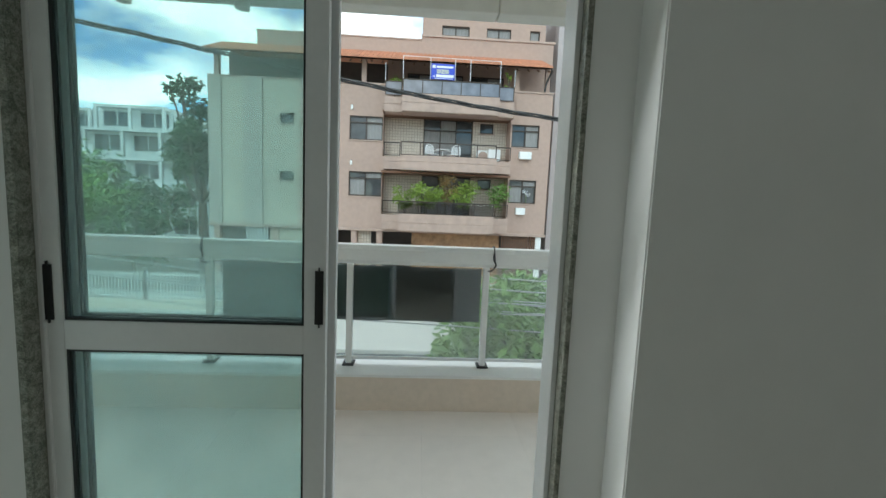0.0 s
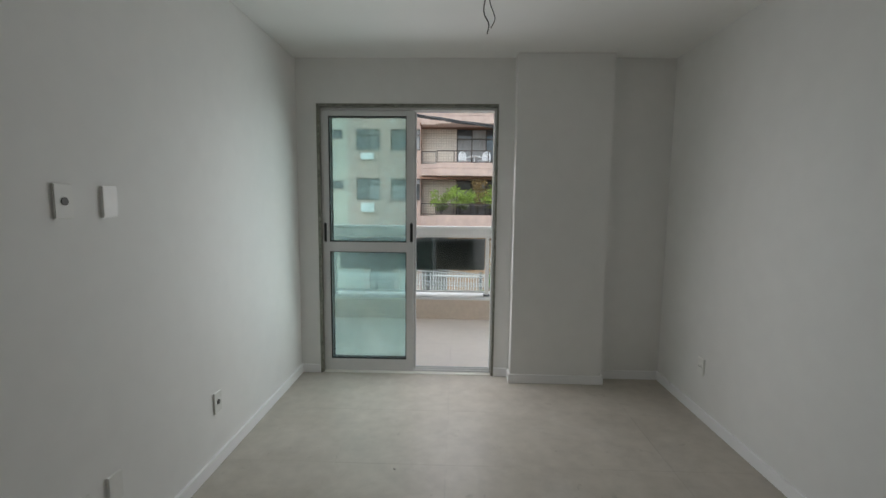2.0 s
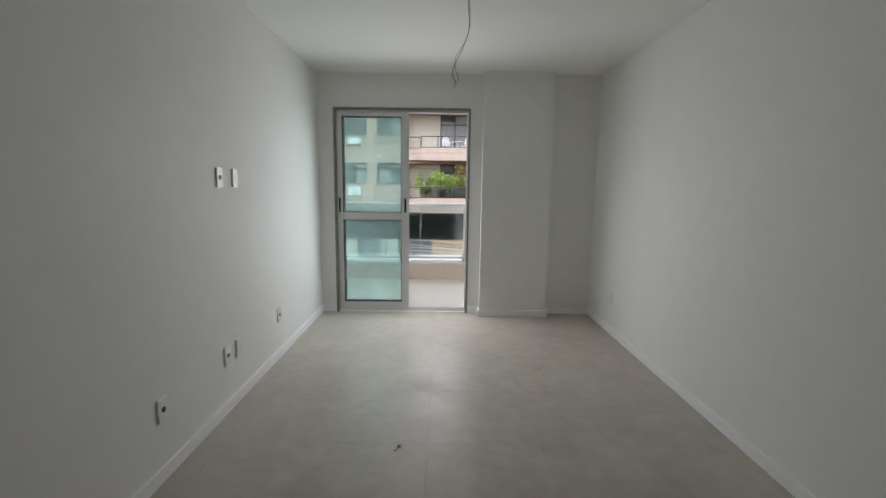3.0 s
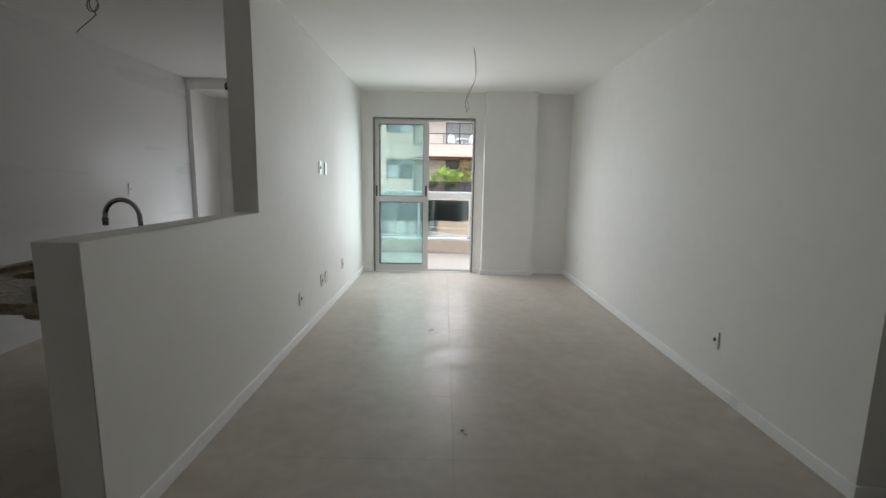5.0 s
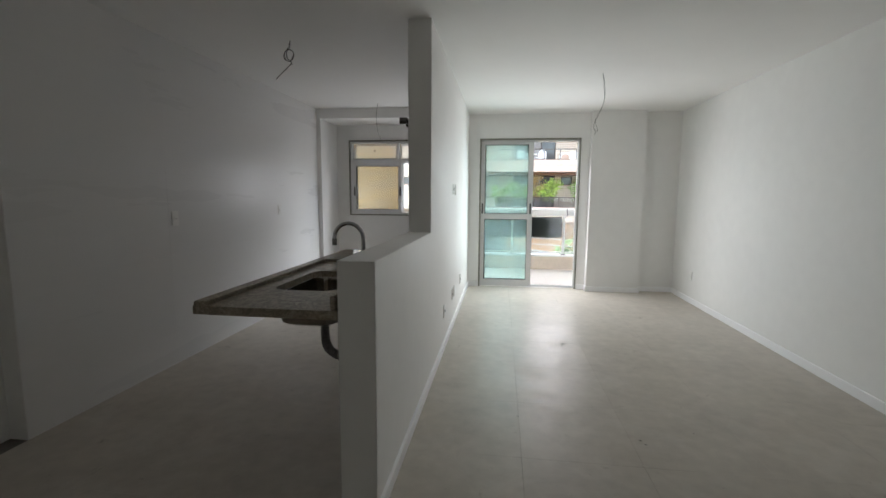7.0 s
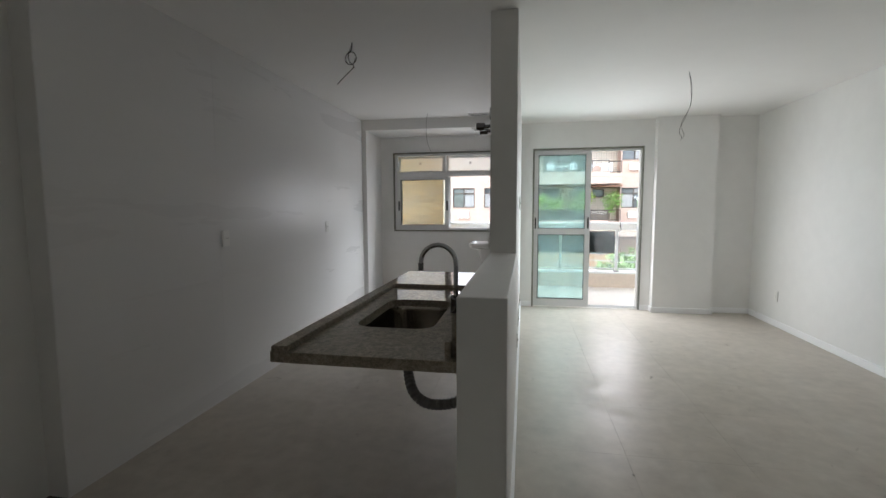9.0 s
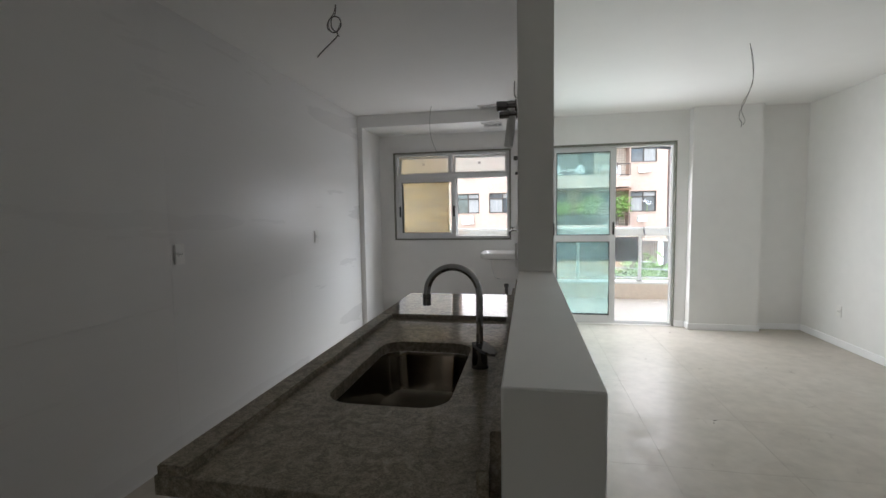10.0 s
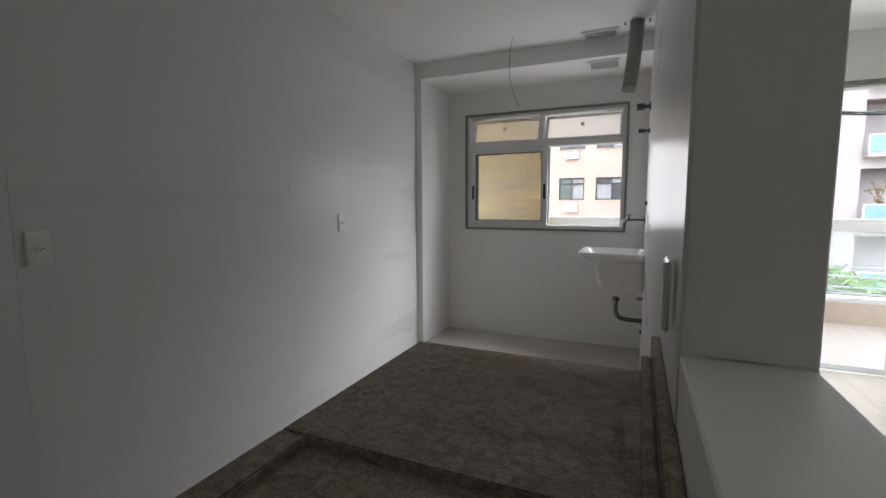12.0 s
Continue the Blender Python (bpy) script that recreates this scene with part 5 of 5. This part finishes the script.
# ---- potted plants on the loggias ----
def potted(x, y, z, h, spread, mat, count, seed, label):
    t = thing("potted_plant", label, "plant", group="loggia plants")
    bm = bmesh.new()
    rod(bm, (x, y, z), (x, y, z + 0.34), 0.13, 0.19, 14)
    part("pot", bm, POT, t)
    bm = bmesh.new()
    rnd = random.Random(seed)
    clumps = []
    for i in range(7):
        a, r = rnd.uniform(0, 6.28), rnd.uniform(0.2, 1.0) * spread
        tip = Vector((x + math.cos(a) * r, y + math.sin(a) * r * 0.4, z + 0.34 + h * rnd.uniform(0.55, 1.0)))
        tube(bm, ((x, y, z + 0.3), (x + math.cos(a) * r * 0.3, y, z + 0.34 + (tip.z - z - 0.34) * 0.6), tip), 0.012, n=5, steps=3)
        clumps.append((tip, spread * rnd.uniform(0.38, 0.62)))
        clumps.append(((Vector((x, y, z + 0.4)) + tip) / 2, spread * 0.3))
    part("stems", bm, BARK, t)
    leaf_cloud("leaves", clumps, count, 0.075, mat, t, seed)


potted(-0.62, 21.99, 0.285, 1.18, 0.55, LEAF_LIGHT, 900, 11, "bushy yellow-green potted plant on the lower loggia")
potted(0.35, 21.6, 0.285, 1.48, 0.75, LEAF_LIGHT, 1300, 12, "spreading light green potted plant on the lower loggia")
potted(1.30, 21.8, 0.285, 1.9, 0.62, LEAF_RED, 800, 13, "tall reddish-green potted shrub on the lower loggia")
potted(2.20, 21.6, 0.285, 1.55, 0.68, LEAF_LIGHT, 1000, 14, "light green potted plant on the lower loggia")
potted(3.78, 22.15, 0.285, 1.6, 0.72, LEAF, 600, 15, "sparse green potted shrub at the loggia corner")
potted(-1.25, 22.15, 5.765, 0.9, 0.36, LEAF_LIGHT, 260, 16, "small potted plant on the attic balcony")
potted(4.15, 22.15, 5.765, 1.4, 0.16, LEAF_LIGHT, 90, 17, "thin young potted plant on the attic balcony")
orchid = thing("white_orchid", "white flowers in the lower window", "flowers")
leaf_cloud("petals", [((5.25, 22.33, 1.98), 0.14), ((5.42, 22.33, 1.85), 0.12)], 40, 0.06, SIGNWHITE, orchid, 18)
bm = bmesh.new()
tube(bm, ((5.35, 22.36, 1.40), (5.36, 22.35, 1.7), (5.30, 22.34, 1.95)), 0.012, n=5)
part("stem", bm, LEAF, orchid)

# ---- grey building beside it ----
grey = thing("grey_building", "grey-pink apartment block with teal glass balconies", "building")
bm = bmesh.new()
ghole = [(8.05, 11.2, 3.45, 5.9), (8.05, 11.2, 0.35, 2.8), (8.05, 11.2, 6.55, 9.0), (8.05, 11.2, -2.75, -0.3)]
pierced(bm, 6.95, 17, GZ, 12.5, 24.0, 24.25, ghole)
part("wall", bm, GREYWALL, grey)
block("core", (6.97, 17, 25.6, 34, GZ, 12.4), GREYWALL, grey)
block("side_wall", (6.95, 7.1, 24.25, 34, GZ, 12.5), GREYWALL, grey)
for x0, x1, z0, z1 in ghole:
    block("balcony_floor", (x0, x1, 23.4, 25.6, z0 - 0.16, z0), GREYWALL, grey)
    block("balcony_back", (x0, x1, 25.4, 25.6, z0, z1), GREYWALL, grey)
    g = block("guard_glass", (x0 + 0.04, x1 - 0.04, 23.44, 23.455, z0 + 0.05, z0 + 0.78), TEALGLASS, grey, "teal balcony glass")
    block("guard_rail", (x0, x1, 23.42, 23.48, z0 + 0.78, z0 + 0.83), WHITEMETAL, grey, "white guard rail")
    for x in (x0, (x0 + x1) / 2, x1 - 0.05):
        block("guard_post", (x, x + 0.05, 23.42, 23.48, z0, z0 + 0.78), WHITEMETAL, grey)
window_unit(9.0, 9.8, 4.6, 5.2, 24.3, 4)
window_unit(8.9, 9.7, 3.6, 4.15, 23.95, 4)
potted(8.85, 24.2, 0.35, 1.6, 0.4, LEAF_RED, 160, 19, "leafy potted shrub on a grey balcony")


# ---- far buildings down the street ----
def far_block(x0, x1, y0, y1, z1, storeys, cols, label):
    t = thing("far_building", label, "building", group="far buildings")
    block("wall", (x0, x1, y0, y1, GZ, z1), WHITEWALL, t)
    hs = (z1 - GZ) / storeys
    for s in range(storeys):
        zb = GZ + hs * s
        block("balcony", (x0 + 0.3, x1 - 0.3, y0 - 1.2, y0, zb + hs - 0.25, zb + hs), WHITEWALL, t)
        for c in range(cols):
            a = x0 + (x1 - x0) * (c + 0.12) / cols
            b = x0 + (x1 - x0) * (c + 0.86) / cols
            w = block("window", (a, b, y0 - 0.06, y0 - 0.01, zb + 0.7, zb + hs - 0.5), DARKPANE, t, "dark far window")
            block("frame", ((a + b) / 2 - 0.05, (a + b) / 2 + 0.05, y0 - 0.1, y0 - 0.06, zb + 0.7, zb + hs - 0.5), WHITEWALL, w)
        for c in range(cols + 1):
            a = x0 + 0.3 + (x1 - x0 - 0.8) * c / cols
            block("pier", (a, a + 0.25, y0 - 1.2, y0 - 0.9, zb, zb + hs - 0.25), WHITEWALL, t)


far_block(-34, -20, 44, 58, 6.6, 4, 4, "white modern apartment block with balconies, down the street")
far_block(-44, -35, 52, 64, 9.5, 5, 3, "pale far apartment block, down the street")
far_block(-31, -24, 46, 56, 9.0, 5, 2, "white upper storeys set back, down the street")


# ---- trees ----
def tree(x, y, z0, height, crown, count, leaf, mat, seed, label, low=0.35):
    """A tapered trunk that forks into limbs, and a ragged crown of leaves."""
    rnd = random.Random(seed)
    t = thing("tree", label, "tree", group="street trees")
    bm = bmesh.new()
    fork = Vector((x + rnd.uniform(-0.2, 0.2), y, z0 + height * low))
    rod(bm, (x, y, z0), fork, 0.028 * height, 0.018 * height, 10)
    clumps = []
    for i in range(9):
        a = 6.28 * i / 9 + rnd.uniform(-0.3, 0.3)
        r = crown * rnd.uniform(0.35, 0.95)
        tip = Vector((x + r * math.cos(a), y + r * math.sin(a), z0 + height * rnd.uniform(low + 0.15, 0.97)))
        mid = (fork + tip) / 2 + Vector((0, 0, -0.05 * height))
        tube(bm, (fork, mid, tip), 0.008 * height, n=6, steps=4)
        clumps.append((tip, crown * rnd.uniform(0.30, 0.48)))
        clumps.append(((mid + tip) / 2, crown * rnd.uniform(0.25, 0.42)))
        for _ in range(2):
            q = tip + Vector((rnd.uniform(-1, 1), rnd.uniform(-1, 1), rnd.uniform(-0.6, 0.6))) * crown * 0.4
            tube(bm, (mid, (mid + q) / 2, q), 0.004 * height, n=5, steps=3)
            clumps.append((q, crown * rnd.uniform(0.12, 0.25)))
    part("trunk", bm, BARK, t)
    leaf_cloud("crown", clumps, count, leaf, mat, t, seed + 50)
    return t


tree(2.35, 9.2, GZ, 3.3, 1.55, 3200, 0.15, LEAF, 3, "broad-leaved green street tree in front of the balcony", 0.45)
tree(-11.9, 26.0, GZ, 12.0, 2.2, 6000, 0.17, LEAF_DARK, 4, "dark green tree beside the apartment building", 0.35)
tree(-17.5, 31, GZ, 6.8, 3.4, 2600, 0.20, LEAF_DARK, 5, "dark green tree down the street", 0.3)
tree(-20, 27, GZ, 7.2, 3.8, 2800, 0.20, LEAF, 6, "wide green tree down the street", 0.3)
tree(-25, 33, GZ, 7.5, 4.2, 2600, 0.24, LEAF, 7, "wide green tree down the street", 0.3)
tree(-14.5, 24, GZ, 4.2, 2.0, 1500, 0.16, LEAF_DARK, 8, "low green tree down the street", 0.3)
tree(6.0, 11.0, GZ, 3.2, 1.3, 1300, 0.13, LEAF_LIGHT, 9, "small yellow-green street tree", 0.4)


# ---- cables over the street ----
def cable(pts, r, label, twist=0):
    t = thing("street_cable", label, "cable", group="street cables")
    for k in range(max(1, twist)):
        bm = bmesh.new()
        line = smooth_line(pts, 10)
        if twist:
            line = [p + Vector((0, 0.028 * math.cos(i * 0.55 + k * 2.1), 0.028 * math.sin(i * 0.55 + k * 2.1))) for i, p in enumerate(line)]
        tube(bm, line, r, n=5, steps=1)
        part("strand", bm, IRON if twist > 1 else CABLEGREY, t)


cable(((-34, 44, 6.3), (-16, 16, 5.6), (-10, 9.5, 4.85), (-6.03, 9, 4.30), (-3.81, 9, 3.95), (-1.51, 9, 3.58), (0.6, 9, 3.28), (2.76, 9, 3.05), (6, 9.3, 2.85), (10, 16, 3.2), (12, 24.05, 4.2)), 0.019, "thick twisted black power cable over the street", 3)
for i, (za, zb, y) in enumerate(((0.35, 0.05, 8.0), (0.15, -0.18, 8.2), (-0.02, -0.05, 7.8), (-0.12, -0.32, 8.1), (-0.3, -0.22, 7.9), (0.5, 0.2, 8.3), (-0.45, -0.6, 8.0), (0.42, -0.42, 8.4))):
    cable(((-33, 44, za + 2.2), (-14, y + 1, za + 0.7), (-6, y, za + 0.12), (0, y, (za + zb) / 2 - 0.22), (5, y, zb - 0.08), (9, y + 5, zb + 0.4), (13, 24.05, zb + 1.5)), 0.013, "thin grey phone cable across the street")

# ---- floor tiles, wall tiles, balcony tiles ----
TX, TY = 0.607, 0.625
shared = {}


def tile(parent, name, mat, x0, x1, y0, y1, z, thick, gap=0.0006):
    sx, sy = round(x1 - x0 - gap, 4), round(y1 - y0 - gap, 4)
    key = (name, sx, sy)
    if key not in shared:
        shared[key] = plate_mesh(name, sx, sy, thick, 0.0002)
    return piece(name, shared[key], mat, parent, ((x0 + x1) / 2, (y0 + y1) / 2, z - thick / 2))


def tiled_area(parent, name, mat, ax0, ax1, ay0, ay1, ox, oy, tx, ty, z):
    i0, i1 = math.floor((ax0 - ox) / tx), math.ceil((ax1 - ox) / tx)
    j0, j1 = math.floor((ay0 - oy) / ty), math.ceil((ay1 - oy) / ty)
    for i in range(i0, i1):
        for j in range(j0, j1):
            a, b = max(ax0, ox + tx * i), min(ax1, ox + tx * (i + 1))
            c, d = max(ay0, oy + ty * j), min(ay1, oy + ty * (j + 1))
            if b - a > 0.01 and d - c > 0.01:
                tile(parent, name, mat, a, b, c, d, z, 0.011)


tiled_area(floor, "floor_tile", PORCELAIN, XL, XR, HALF_END, YB, -0.437, -2.25, TX, TY, 0.0)
tiled_area(floor, "floor_tile", PORCELAIN, KX, PX, HALF_END, YB, -0.437, -2.25, TX, TY, 0.0)
tiled_area(floor, "floor_tile", PORCELAIN, -3.21, 4.25, YEND, HALF_END, -0.437, -2.25, TX, TY, 0.0)
tiled_area(floor, "floor_tile", PORCELAIN, XR, 4.25, HALF_END, -1.9, -0.437, -2.25, TX, TY, 0.0)
tiled_area(bal, "balcony_tile", BALTILE, -4.5, 3.1, YOUT + 0.03, 3.262, -0.437, 1.69, TX, TY, -0.004)

for wall, name, x, face, y0, y1, top in ((bpy.data.objects["wall_west"], "wall_tile", KX, 1, STEP_Y + 0.002, 0.896, H),
                                         (bpy.data.objects["partition_wall"], "wall_tile", PX, -1, PART_END + 0.002, YB, H)):
    for j in range(-3, 3):
        for k in range(-1, 3):
            a, b = max(y0, -0.70 + 1.25 * j), min(y1, -0.70 + 1.25 * (j + 1))
            c, d = max(0.0, 0.87 + 0.62 * (k - 1)), min(top, 0.87 + 0.62 * k)
            if k == 2:
                d = top
            if b - a < 0.02 or d - c < 0.02:
                continue
            key = ("wt", round(b - a, 3), round(d - c, 3))
            if key not in shared:
                shared[key] = plate_mesh("wall_tile", 0.010, b - a - 0.0004, d - c - 0.0004, 0.0003)
            piece(name, shared[key], TILEWALL, wall, (x - face * 0.002, (a + b) / 2, (c + d) / 2))

# ---- plaster crumbs left on the floor ----
rnd = random.Random(21)
for x, y, s in ((0.02, -1.02, 0.013), (0.0, -1.06, 0.008), (0.22, -2.62, 0.011), (0.24, -2.66, 0.010), (-0.44, -2.44, 0.009), (0.55, -2.5, 0.009), (-0.1, 0.2, 0.010), (0.4, 1.2, 0.008), (-0.62, -0.9, 0.008)):
    bm = bmesh.new()
    bmesh.ops.create_icosphere(bm, subdivisions=1, radius=s, matrix=pose(x, y, s * 0.25) @ Matrix.Diagonal((1, 0.7, 0.35, 1)))
    for v in bm.verts:
        v.co += Vector((rnd.uniform(-1, 1), rnd.uniform(-1, 1), rnd.uniform(-0.3, 0.3))) * s * 0.25
    low = min(v.co.z for v in bm.verts)
    bmesh.ops.translate(bm, verts=bm.verts, vec=(0, 0, -low))
    tagged(part("plaster_crumb", bm, CRUMB), "small crumb of grey plaster on the floor tiles", "debris", group="floor crumbs")
